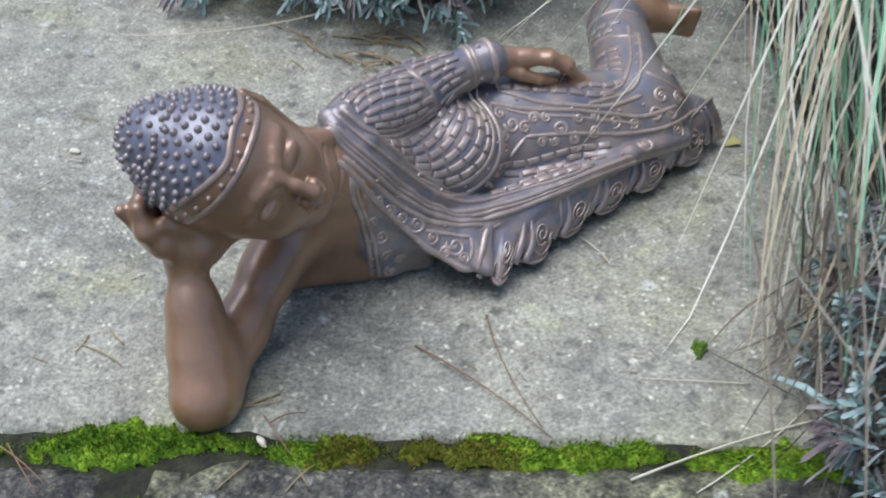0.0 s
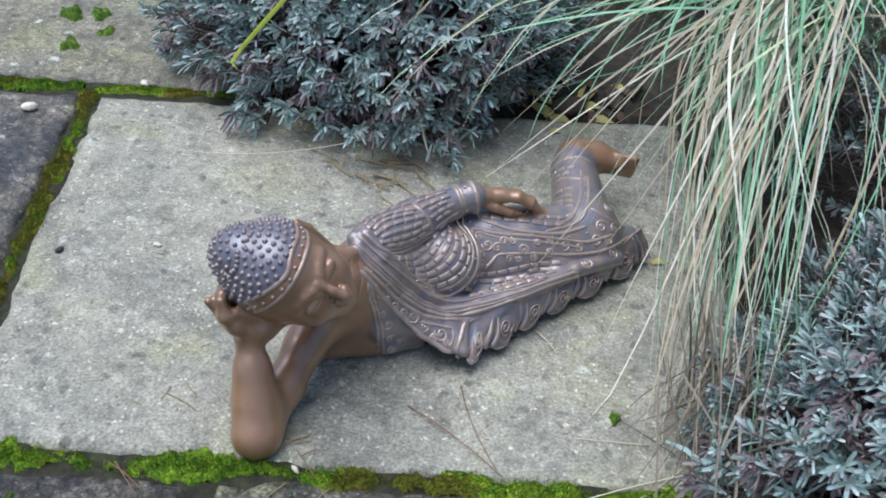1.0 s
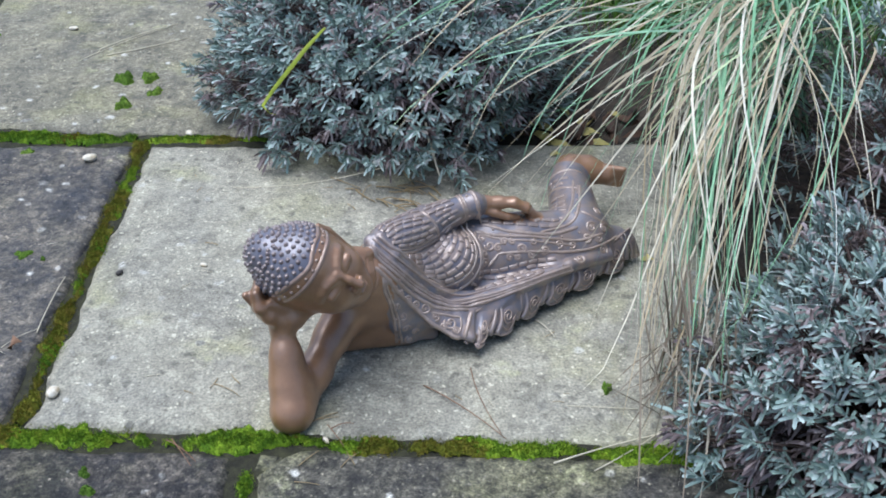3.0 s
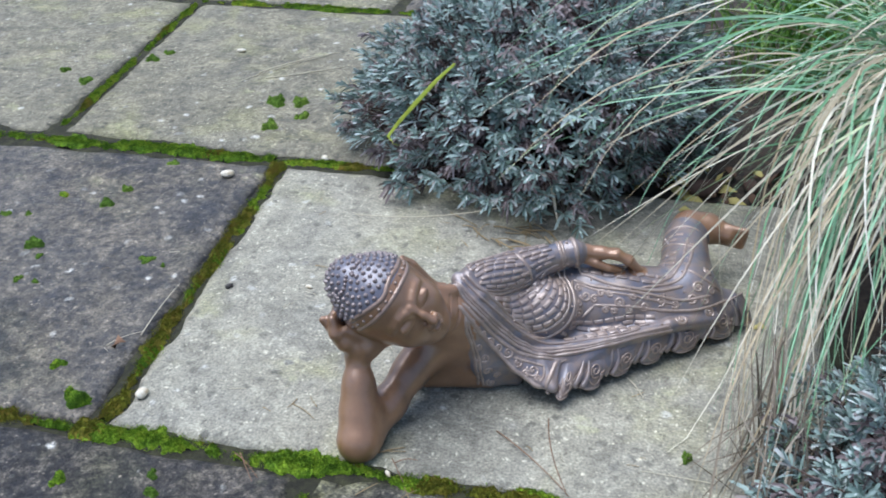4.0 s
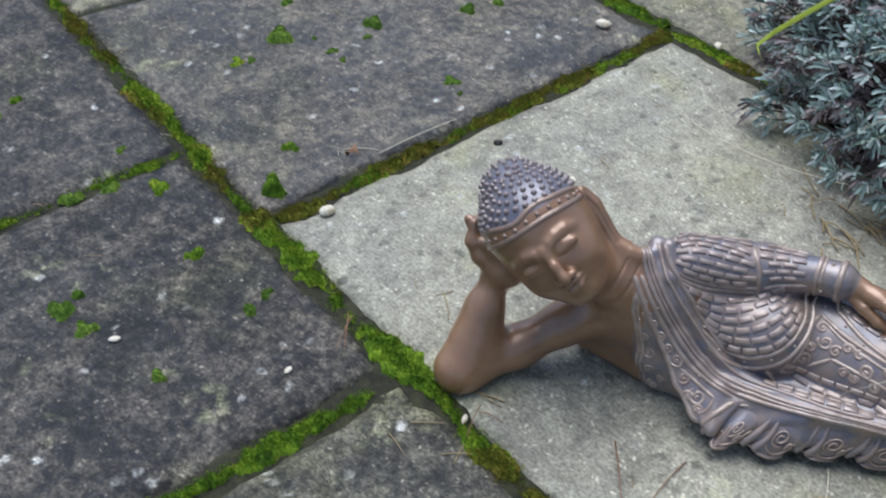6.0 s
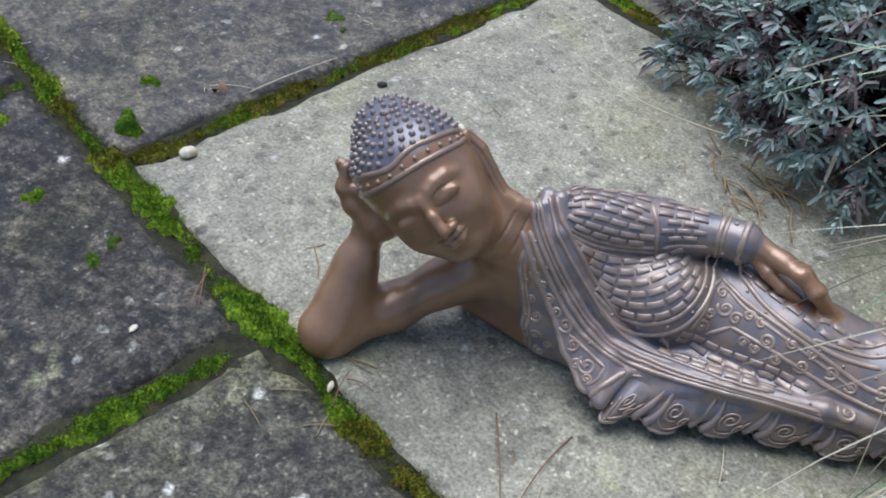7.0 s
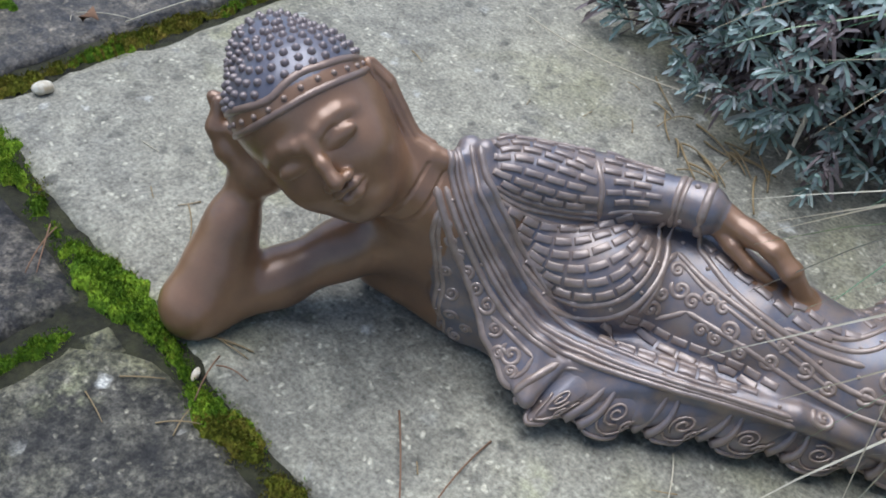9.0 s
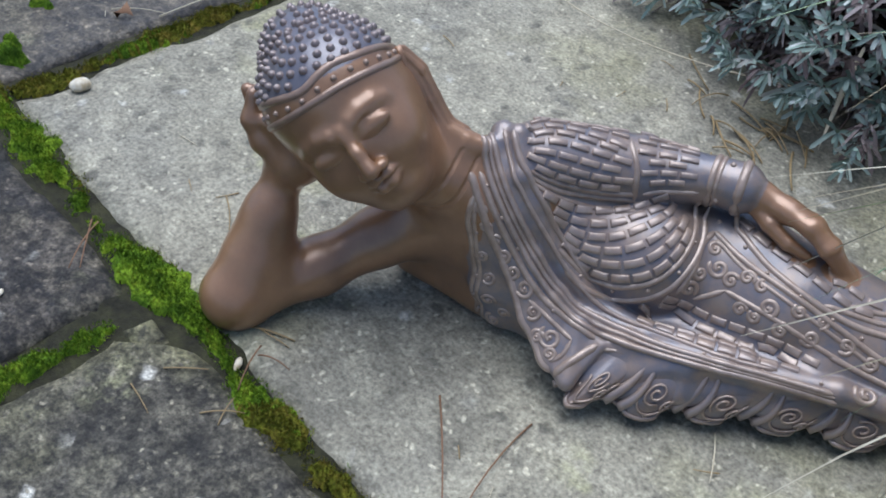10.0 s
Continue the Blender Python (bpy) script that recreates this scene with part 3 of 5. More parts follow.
# the slits of the closed eyes, the creases over them, the line of the mouth and the folds of the neck
CUTS = []
for s in (-1, 1):
    CUTS.append(([hd(0.0060 * s, -0.0030, 0.0515), hd(0.0110 * s, -0.0056, 0.0512), hd(0.0165 * s, -0.0062, 0.0495), hd(0.0250 * s, -0.0022, 0.0425)], 0.0011))
    CUTS.append(([hd(0.0055 * s, 0.0030, 0.0520), hd(0.0145 * s, 0.0060, 0.0500), hd(0.0260 * s, 0.0022, 0.0415)], 0.0010))
    CUTS.append(([hd(0.0090 * s, -0.0175, 0.0500), hd(0.0098 * s, -0.0205, 0.0480), hd(0.0085 * s, -0.0226, 0.0480)], 0.0009))
    CUTS.append(([hd(0.0028 * s, -0.0228, 0.0545), hd(0.0050 * s, -0.0226, 0.0525)], 0.0014))
CUTS.append(([hd(-0.0112, -0.0286, 0.0440), hd(-0.0055, -0.0292, 0.0500), hd(0.0, -0.0298, 0.0520), hd(0.0055, -0.0292, 0.0500), hd(0.0112, -0.0286, 0.0440)], 0.0011))
CUTS.append(([hd(0.0455, 0.0080, 0.002), hd(0.0455, -0.008, 0.001), hd(0.0420, -0.024, 0.001), hd(0.0385, -0.041, 0.001)], 0.0017))
for off in (0.0, 0.010):
    CUTS.append(([(0.350 + off, 0.088 + off, 0.089), (0.357 + off, 0.106 + off, 0.106 - off * 0.5), (0.353 + off, 0.130 + off * 0.5, 0.117)], 0.0020))

H = 0.0015
LO, HI = np.array((0.222, -0.030, -0.006)), np.array((0.726, 0.470, 0.256))
NUM = np.ceil((HI - LO) / H).astype(int) + 1


def blend(g, lo, hi, reach):
    """The statue's distance field on a lattice of places g that lies between lo and hi."""
    f = np.full(g.shape[:-1], 0.05, np.float32)
    for kind, fn, s_lo, s_hi, k in SOLIDS:
        if (s_lo - k - reach < hi).all() and (s_hi + k + reach > lo).all():
            d = fn(g).astype(np.float32)
            h = np.clip(0.5 + 0.5 * (f - d) / k, 0, 1)
            f = f * (1 - h) + d * h - k * h * (1 - h)
    return f


def lattice(lo, count, step):
    return np.stack(np.meshgrid(*[lo[a] + step * np.arange(count[a]) for a in range(3)], indexing="ij"), -1)


FIELD = np.full(NUM, 0.05, np.float32)
for bx in range(0, NUM[0], 24):
    for by in range(0, NUM[1], 24):
        for bz in range(0, NUM[2], 24):
            first = np.array((bx, by, bz))
            size = np.minimum(24, NUM - first)
            lo = LO + first * H
            g = lattice(lo, size, H)
            FIELD[bx:bx + size[0], by:by + size[1], bz:bz + size[2]] = blend(g, lo, lo + size * H, 0.010)
FIELD = np.maximum(FIELD, (0.0006 - (LO[2] + H * np.arange(NUM[2])))[None, None, :].astype(np.float32))


def sample(p):
    q = np.clip((np.asarray(p) - LO) / H, 0, NUM - 2.001)
    i = q.astype(int)
    w = q - i
    out = 0
    for dx in (0, 1):
        for dy in (0, 1):
            for dz in (0, 1):
                k = (w[..., 0] if dx else 1 - w[..., 0]) * (w[..., 1] if dy else 1 - w[..., 1]) * (w[..., 2] if dz else 1 - w[..., 2])
                out = out + k * FIELD[i[..., 0] + dx, i[..., 1] + dy, i[..., 2] + dz]
    return out


def normal_at(p):
    e = 0.0025 * np.eye(3)
    g = np.stack([sample(p + e[a]) - sample(p - e[a]) for a in range(3)], -1)
    return g / np.maximum(np.linalg.norm(g, axis=-1, keepdims=True), 1e-9)


def onto(p, steps=8):
    """Points brought onto the statue's surface, with the normals there."""
    p = np.array(p, float)
    for _ in range(steps):
        p = p - 0.9 * sample(p)[..., None] * normal_at(p)
    return p, normal_at(p)


def zone(p):
    d = {"skin": np.full(len(p), 9.0), "hair": np.full(len(p), 9.0), "cloth": np.full(len(p), 9.0)}
    for kind, fn, lo, hi, k in SOLIDS:
        near = ((p > lo - 0.01) & (p < hi + 0.01)).all(1)
        d[kind][near] = np.minimum(d[kind][near], fn(p[near]))
    return d


def along(points, n):
    """n places along a smooth curve through points, brought onto the surface."""
    pts = np.array(points, float)
    seg = np.r_[0, np.cumsum(np.linalg.norm(np.diff(pts, axis=0), axis=1))]
    s = np.linspace(0, seg[-1], n)
    ext = np.vstack([2 * pts[0] - pts[1], pts, 2 * pts[-1] - pts[-2]])
    out = []
    for v in s:
        i = min(np.searchsorted(seg, v, "right") - 1, len(pts) - 2)
        t = (v - seg[i]) / (seg[i + 1] - seg[i])
        a, b, c, d = ext[i:i + 4]
        out.append(0.5 * (2 * b + (c - a) * t + (2 * a - 5 * b + 4 * c - d) * t * t + (3 * b - a - 3 * c + d) * t ** 3))
    return onto(np.array(out))


# each cut follows the surface as a row of small balls, deepest in its middle
GROOVES = []
for points, r in CUTS:
    n = 22 + int(sum(np.linalg.norm(np.diff(np.array(points, float), axis=0), axis=1)) / 0.001)
    p, nn = along(points, n)
    size = r * (0.55 + 0.45 * np.sin(np.linspace(0.0, math.pi, n)))
    GROOVES.append((p + nn * (size * 0.30)[:, None], size))

FINE = 0.00095
BLOCK = 26


def skin_blocks():
    """Surface nets, block by block: one point in each cell that the surface cuts, one quad for each edge that it cuts."""
    count = np.ceil((HI - LO) / FINE).astype(int)
    keys, places, corners = [], [], []
    for bx in range(0, count[0], BLOCK):
        for by in range(0, count[1], BLOCK):
            for bz in range(0, count[2], BLOCK):
                first = np.array((bx, by, bz)) - 1
                lo = LO + first * FINE
                hi = lo + (BLOCK + 2) * FINE
                if abs(sample((lo + hi) / 2)) > 0.0245:
                    continue
                g = lattice(lo, [BLOCK + 3] * 3, FINE)
                f = blend(g, lo, hi, 0.002)
                f = np.maximum(f, (0.0006 - g[..., 2]).astype(np.float32))
                for p, size in GROOVES:
                    if (p.min(0) - 0.004 < hi).all() and (p.max(0) + 0.004 > lo).all():
                        for q, r in zip(p, size):
                            f = np.maximum(f, (r - np.linalg.norm(g - q, axis=-1)).astype(np.float32))
                if f.min() > 0 or f.max() < 0:
                    continue
                n = np.array(f.shape) - 1
                acc, cnt = np.zeros((*n, 3)), np.zeros(tuple(n))
                ident = lambda c: ((c[:, 0] + first[0] + 2) * 4096 + c[:, 1] + first[1] + 2) * 4096 + c[:, 2] + first[2] + 2
                for ax in range(3):
                    a, b = np.take(f, range(n[ax]), ax), np.take(f, range(1, n[ax] + 1), ax)
                    idx = np.argwhere((a < 0) != (b < 0))
                    fa, fb = a[tuple(idx.T)], b[tuple(idx.T)]
                    p = idx.astype(float)
                    p[:, ax] += fa / (fa - fb)
                    o1, o2 = [o for o in range(3) if o != ax]
                    for d1 in (0, 1):
                        for d2 in (0, 1):
                            c = idx.copy()
                            c[:, o1] -= d1
                            c[:, o2] -= d2
                            ok = ((c >= 0) & (c < n)).all(1)
                            np.add.at(acc, tuple(c[ok].T), p[ok])
                            np.add.at(cnt, tuple(c[ok].T), 1)
                    # only the edges that this block owns
                    own = ((idx >= 1) & (idx <= BLOCK)).all(1)
                    idx, flip = idx[own], fa[own] >= 0
                    e1, e2 = np.eye(3, dtype=int)[(ax + 1) % 3], np.eye(3, dtype=int)[(ax + 2) % 3]
                    q = np.stack([ident(idx - u) for u in (e1 + e2, e2, e1 * 0, e1)], 1)
                    q[flip] = q[flip][:, ::-1]
                    corners.append(q)
                cells = np.argwhere(cnt > 0)
                t = tuple(cells.T)
                keys.append(ident(cells))
                places.append(lo + FINE * (acc[t] / cnt[t][:, None]))
                # a cell at the block's rim has seen only some of its edges: the neighbour's answer counts
                inner = ((cells >= 1) & (cells <= BLOCK)).all(1)
                keys[-1], places[-1] = keys[-1][inner], places[-1][inner]
    keys, first_at = np.unique(np.concatenate(keys), return_index=True)
    corners = np.concatenate(corners)
    at = np.searchsorted(keys, corners).clip(0, len(keys) - 1)
    return np.concatenate(places)[first_at], at[(keys[at] == corners).all(1)]


sv, sf = skin_blocks()
dist = zone(sv)
local = (sv - HEAD) @ H_AX.T
is_hair = (dist["hair"] < dist["skin"] + 0.001) & (local[:, 1] > 0.0275 - 0.18 * local[:, 0] + 0.27 * local[:, 2]) & (np.linalg.norm(local - (0, 0.03, 0), axis=1) < 0.075)
is_cloth = (dist["cloth"] < dist["skin"] - 0.0005) & ~is_hair
s_verts, s_faces = [sv], [sf]
s_cloth, s_hair, s_proud = [is_cloth.astype(float)], [is_hair.astype(float)], [np.zeros(len(sv))]
s_count = len(sv)


def relief(verts, faces, cloth=1.0, hair=0.0, proud=1.0):
    """Adds raised ornament to the statue's mesh."""
    global s_count
    verts = np.array([tuple(v) for v in verts])
    for f in faces:
        s_extra.append(tuple(i + s_count for i in f))
    s_verts.append(verts)
    for store, v in ((s_cloth, cloth), (s_hair, hair), (s_proud, proud)):
        store.append(np.full(len(verts), v))
    s_count += len(verts)


s_extra = []


def stud(p, n, r, high, **tags):
    """A small round knob, standing on the surface."""
    n = Vector(n)
    a = n.orthogonal().normalized()
    b = n.cross(a)
    p = Vector(p)
    vs, fs = [], []
    rings = ((1.0, -0.3), (0.90, 0.32), (0.5, 0.82))
    for rr, hh in rings:
        for k in range(8):
            q = math.pi / 4 * k
            vs.append(p + (a * math.cos(q) + b * math.sin(q)) * r * rr + n * high * hh)
    vs.append(p + n * high)
    for ring in range(2):
        for k in range(8):
            fs.append((ring * 8 + k, ring * 8 + (k + 1) % 8, ring * 8 + 8 + (k + 1) % 8, ring * 8 + 8 + k))
    for k in range(8):
        fs.append((16 + k, 16 + (k + 1) % 8, 24))
    relief(vs, fs, **tags)


def cord(points, r=0.0012, n=None, wide=1.5, **tags):
    """A raised ridge along the surface, flatter than it is wide, running out at its ends."""
    n = n or max(6, int(sum(np.linalg.norm(np.diff(np.array(points, float), axis=0), axis=1)) / 0.003))
    p, nn = along(points, n)
    vs, fs = [], []
    for i in range(n):
        t = unit(p[min(i + 1, n - 1)] - p[max(i - 1, 0)])
        a = np.cross(nn[i], t)
        fine = 0.35 if i in (0, n - 1) else 1.0
        for w, h in ((-1.25, -0.6), (-0.85, 0.55), (-0.35, 1.0), (0.35, 1.0), (0.85, 0.55), (1.25, -0.6)):
            vs.append(p[i] + a * w * r * wide * fine + nn[i] * r * h * fine)
        if i:
            fs += [(6 * i + k, 6 * i + 1 + k, 6 * i - 5 + k, 6 * i - 6 + k) for k in range(5)]
    relief(vs, fs, **tags)


def studs_along(points, gap, r=0.0019, high=0.0018, **tags):
    length = sum(np.linalg.norm(np.diff(np.array(points, float), axis=0), axis=1))
    p, nn = along(points, max(2, int(length / gap)))
    for v, w in zip(p, nn):
        stud(v, w, r, high, **tags)


def brick_row(points, long, wide, high=0.0016, gap=0.22, shift=0.0):
    """A row of raised oblong tablets with bevelled rims along a curve on the surface."""
    length = sum(np.linalg.norm(np.diff(np.array(points, float), axis=0), axis=1))
    count = max(1, int(length / long))
    fine, nn = along(points, count * 16 + 1)
    for k in range(count):
        i0 = k * 16 + int(shift * 16)
        i1 = i0 + round(16 * (1 - gap))
        if i1 > count * 16:
            continue
        vs, fs = [], []
        mid = (i0 + i1) // 2
        for i, inset, rise in ((i0, 0.0, -0.5), (i0, 0.0003, 0.75), (i0, 0.0009, 1.0), (mid, 0.0, 1.0), (i1, -0.0009, 1.0), (i1, -0.0003, 0.75), (i1, 0.0, -0.5)):
            t = unit(fine[min(i + 1, count * 16)] - fine[max(i - 1, 0)])
            a = np.cross(nn[i], t)
            for w, h in ((-1.0, -0.5), (-0.94, 0.75), (-0.72, 1.0), (0.72, 1.0), (0.94, 0.75), (1.0, -0.5)):
                vs.append(fine[i] + nn[i] * high * min(h, rise) + a * w * wide * 0.5 + t * inset)
        for b in range(0, 36, 6):
            fs += [(b + j + 6, b + j + 7, b + j + 1, b + j) for j in range(5)]
        relief(vs, fs, proud=rnd(0.55, 0.95))


# knobs of hair over the cap and the crown
for c, semi, count, r in ((hd(0, 0.0435, -0.0142), (0.0279, 0.0279, 0.0312), 170, 0.0025), (hd(0, 0.0213, 0.0013), (0.0432, 0.0412, 0.0472), 430, 0.0028)):
    for k in range(count):
        z = 1 - 2 * (k + 0.5) / count
        q = k * math.pi * (3 - math.sqrt(5))
        w = math.sqrt(1 - z * z)
        d = np.array((w * math.cos(q), z, w * math.sin(q)))
        p, nn = onto((c + H_AX.T @ (d * semi))[None])
        p, nn = p[0], nn[0]
        l = (p - HEAD) @ H_AX.T
        if abs(np.linalg.norm((l - (c - HEAD) @ H_AX.T) / semi) - 1) > 0.08 or l[1] < 0.0312 - 0.20 * l[0] + 0.27 * l[2]:
            continue
        stud(p, nn, r, 0.0029, cloth=0.0, hair=0.8, proud=0.3)
# the hair's band: two cords with studs between them, the upper one rising to a point over the brow
LOW_BAND = [hd(*v) for v in ((-0.0415, 0.0265, 0.008), (-0.0385, 0.0290, 0.0204), (-0.0189, 0.0308, 0.0420), (0.0005, 0.0299, 0.0475), (0.0179, 0.0270, 0.0437), (0.0324, 0.0210, 0.0326), (0.0415, 0.0136, 0.0139), (0.0435, 0.0100, -0.004))]
HIGH_BAND = [hd(*v) for v in ((-0.0395, 0.0400, 0.008), (-0.0297, 0.0424, 0.0251), (-0.0118, 0.0401, 0.0413), (-0.0010, 0.0385, 0.0444), (0.0108, 0.0400, 0.0423), (0.0204, 0.0386, 0.0381), (0.0328, 0.0321, 0.0294), (0.0432, 0.0195, 0.0038), (0.0440, 0.0165, -0.006))]
cord(LOW_BAND, 0.0014, 44, cloth=0.25, hair=0.1, proud=0.25)
cord(HIGH_BAND, 0.0015, 44, cloth=0.25, hair=0.1, proud=0.25)
MID_BAND = [a * 0.55 + b * 0.45 for a, b in zip(along(LOW_BAND, 9)[0], along(HIGH_BAND, 9)[0])]
studs_along(MID_BAND, 0.0094, 0.0021, 0.0020, cloth=0.25, hair=0.1, proud=0.45)


def scroll(p, r, turns=1.6, spin=0.0, thick=0.0011):
    """A curled tendril on the surface."""
    p, n = onto(np.array(p, float)[None])
    n = Vector(n[0])
    a = n.orthogonal().normalized()
    b = n.cross(a)
    pts = []
    for k in range(20):
        s = k / 19
        q = spin + turns * 2 * math.pi * s
        pts.append(p[0] + np.array((a * math.cos(q) + b * math.sin(q)) * r * (1 - 0.85 * s)))
    cord(pts, thick, 20)
    stud(p[0], n, 0.0015, 0.0015)


def brick_band(low, high, rows, long, fill=0.70, tall=0.0018):
    """Rows of staggered tablets that fill the cloth between two lines."""
    a, b = along(low, 14)[0], along(high, 14)[0]
    step = np.linalg.norm(a - b, axis=1).mean() / max(1, rows - 1 + fill)
    for k in range(rows):
        t = k / max(1, rows - 1)
        brick_row([tuple(u + (v - u) * t) for u, v in zip(a, b)], long, step * fill, tall, 0.13, 0.45 * (k % 2))


# sleeve: tablets along the arm, ribs under them, and the cuff
UPPER_ARM = [(0.3776, 0.1636, 0.1404), (0.3874, 0.1835, 0.1368), (0.4070, 0.1996, 0.1340), (0.4243, 0.2107, 0.1305)]
UNDER_ARM = [(0.3925, 0.1517, 0.1282), (0.4086, 0.1659, 0.1203), (0.4256, 0.1856, 0.1142), (0.4395, 0.2034, 0.1127)]
brick_band(UPPER_ARM, UNDER_ARM, 6, 0.0122, 0.84)
for drop in (0.0045, 0.009, 0.0135):
    cord([tuple(np.array(v) + (0.002 + 0.25 * drop, -0.1 * drop, -drop)) for v in UNDER_ARM], 0.0010)
brick_band([(0.3730, 0.1720, 0.1395), (0.3830, 0.1900, 0.1360), (0.4020, 0.2060, 0.1330), (0.4190, 0.2180, 0.1300)], [(0.3680, 0.1800, 0.1380), (0.3780, 0.1980, 0.1330), (0.3970, 0.2140, 0.1300), (0.4140, 0.2250, 0.1270)], 3, 0.0122, 0.84)
brick_band([(0.4279, 0.2139, 0.1297), (0.4411, 0.2276, 0.1280), (0.4583, 0.2406, 0.1276)], [(0.4406, 0.2065, 0.1157), (0.4510, 0.2200, 0.1175), (0.4646, 0.2321, 0.1187)], 4, 0.0110, 0.84)
brick_band([(0.4225, 0.2200, 0.1300), (0.4360, 0.2330, 0.1275), (0.4545, 0.2460, 0.1265)], [(0.4170, 0.2300, 0.1250), (0.4310, 0.2420, 0.1230), (0.4500, 0.2530, 0.1220)], 3, 0.0110, 0.84)
cord([(0.4440, 0.2070, 0.1085), (0.4540, 0.2200, 0.1110), (0.4670, 0.2320, 0.1130)], 0.0010)
cord([(0.420, 0.216, 0.130), (0.4262, 0.2118, 0.1308), (0.435, 0.207, 0.123), (0.4395, 0.2035, 0.112), (0.438, 0.206, 0.104)], 0.0012)
axis = unit((0.016, 0.0065, 0.001))
side = unit(np.cross(axis, (0, 0, 1)))
up = np.cross(side, axis)
for along_arm, thick in ((0.4630, 0.0014), (0.4665, 0.0010), (0.4800, 0.0018)):
    c = np.array((along_arm, 0.254 + (along_arm - 0.4645) * 0.40, 0.1135))
    cord([tuple(c + (side * math.cos(q) + up * math.sin(q)) * 0.016) for q in (k * math.pi / 8 for k in range(17))], thick, 34)
studs_along([(0.475, 0.241, 0.110), (0.474, 0.245, 0.118), (0.473, 0.254, 0.125)], 0.010, 0.0022, 0.0018)

# the round belly panel: rows of tablets that curve with it, and a double rim set with studs
brick_band([(0.4080, 0.1536, 0.1127), (0.4199, 0.1697, 0.1011), (0.4330, 0.1878, 0.0982), (0.4446, 0.2064, 0.1006), (0.4551, 0.2211, 0.1096)],
           [(0.4321, 0.1584, 0.0771), (0.4483, 0.1674, 0.0682), (0.4662, 0.1754, 0.0726), (0.4776, 0.1877, 0.0798), (0.4797, 0.2053, 0.0891), (0.4698, 0.2291, 0.0949)], 6, 0.0125, 0.72)
cord([(0.4283, 0.1534, 0.0819), (0.4453, 0.1636, 0.0649), (0.4590, 0.1705, 0.0632), (0.4712, 0.1767, 0.0679), (0.4816, 0.1890, 0.0755), (0.4836, 0.2074, 0.0861), (0.4725, 0.2310, 0.0935), (0.4693, 0.2341, 0.1060)], 0.0012)
cord([(0.4365, 0.1528, 0.0717), (0.4493, 0.1577, 0.0617), (0.4620, 0.1704, 0.0534), (0.4764, 0.1796, 0.0583), (0.4869, 0.1916, 0.0671), (0.4894, 0.2074, 0.0785), (0.4823, 0.2281, 0.0880), (0.4750, 0.2390, 0.1000)], 0.0014)
studs_along([(0.4443, 0.1601, 0.0662), (0.4616, 0.1712, 0.0604), (0.4781, 0.1816, 0.0668), (0.4867, 0.1978, 0.0769), (0.4813, 0.2202, 0.0893)], 0.015, 0.0015, 0.0014)

# pleats of the sash and their studs
PLEATS = [
    [(0.3643, 0.1391, 0.1352), (0.3815, 0.1328, 0.1182), (0.3995, 0.1317, 0.1000), (0.4174, 0.1351, 0.0786), (0.4375, 0.1395, 0.0603), (0.4612, 0.1430, 0.0507), (0.4800, 0.1530, 0.0455), (0.5063, 0.1659, 0.0454), (0.5368, 0.1839, 0.0460), (0.5663, 0.2029, 0.0461), (0.600, 0.226, 0.044)],
    [(0.3641, 0.1440, 0.1345), (0.3830, 0.1355, 0.1205), (0.4010, 0.1342, 0.1022), (0.4190, 0.1382, 0.0805), (0.4375, 0.1430, 0.0620), (0.4590, 0.1480, 0.0512), (0.4790, 0.1565, 0.0475), (0.5060, 0.1685, 0.0475), (0.5370, 0.1858, 0.0482), (0.5666, 0.2045, 0.0480), (0.598, 0.225, 0.047)],
    [(0.3639, 0.1494, 0.1330), (0.3841, 0.1386, 0.1218), (0.4024, 0.1368, 0.1042), (0.4202, 0.1414, 0.0822), (0.4372, 0.1467, 0.0632), (0.4572, 0.1523, 0.0514), (0.4776, 0.1598, 0.0492), (0.5055, 0.1710, 0.0491), (0.5370, 0.1875, 0.0501), (0.5668, 0.2061, 0.0497), (0.5968, 0.2239, 0.0492)],
    [(0.3689, 0.1539, 0.1370), (0.3870, 0.1446, 0.1255), (0.4046, 0.1430, 0.1096), (0.4213, 0.1488, 0.0886), (0.4385, 0.1537, 0.0702), (0.4584, 0.1604, 0.0551), (0.4757, 0.1667, 0.0508), (0.5028, 0.1793, 0.0498), (0.5370, 0.1922, 0.0521), (0.5639, 0.2089, 0.0518)],
    [(0.3753, 0.1553, 0.1398), (0.3891, 0.1489, 0.1294), (0.4036, 0.1499, 0.1159), (0.4166, 0.1545, 0.0986), (0.4322, 0.1606, 0.0784), (0.4472, 0.1647, 0.0633)],
]
for k, line in enumerate(PLEATS):
    cord(line, 0.0015 if k in (1, 3) else 0.0021, None, 1.0, proud=0.75)
studs_along([(0.3830, 0.1294, 0.1142), (0.3964, 0.1298, 0.1009), (0.4118, 0.1337, 0.0812), (0.4286, 0.1375, 0.0681), (0.4464, 0.1360, 0.0524)], 0.0155, 0.0017, 0.0016)
studs_along([(0.4689, 0.1460, 0.0479), (0.4952, 0.1667, 0.0493), (0.5166, 0.1792, 0.0502), (0.5402, 0.1913, 0.0516), (0.5655, 0.2072, 0.0509), (0.5880, 0.2231, 0.0518)], 0.026, 0.0015, 0.0014)

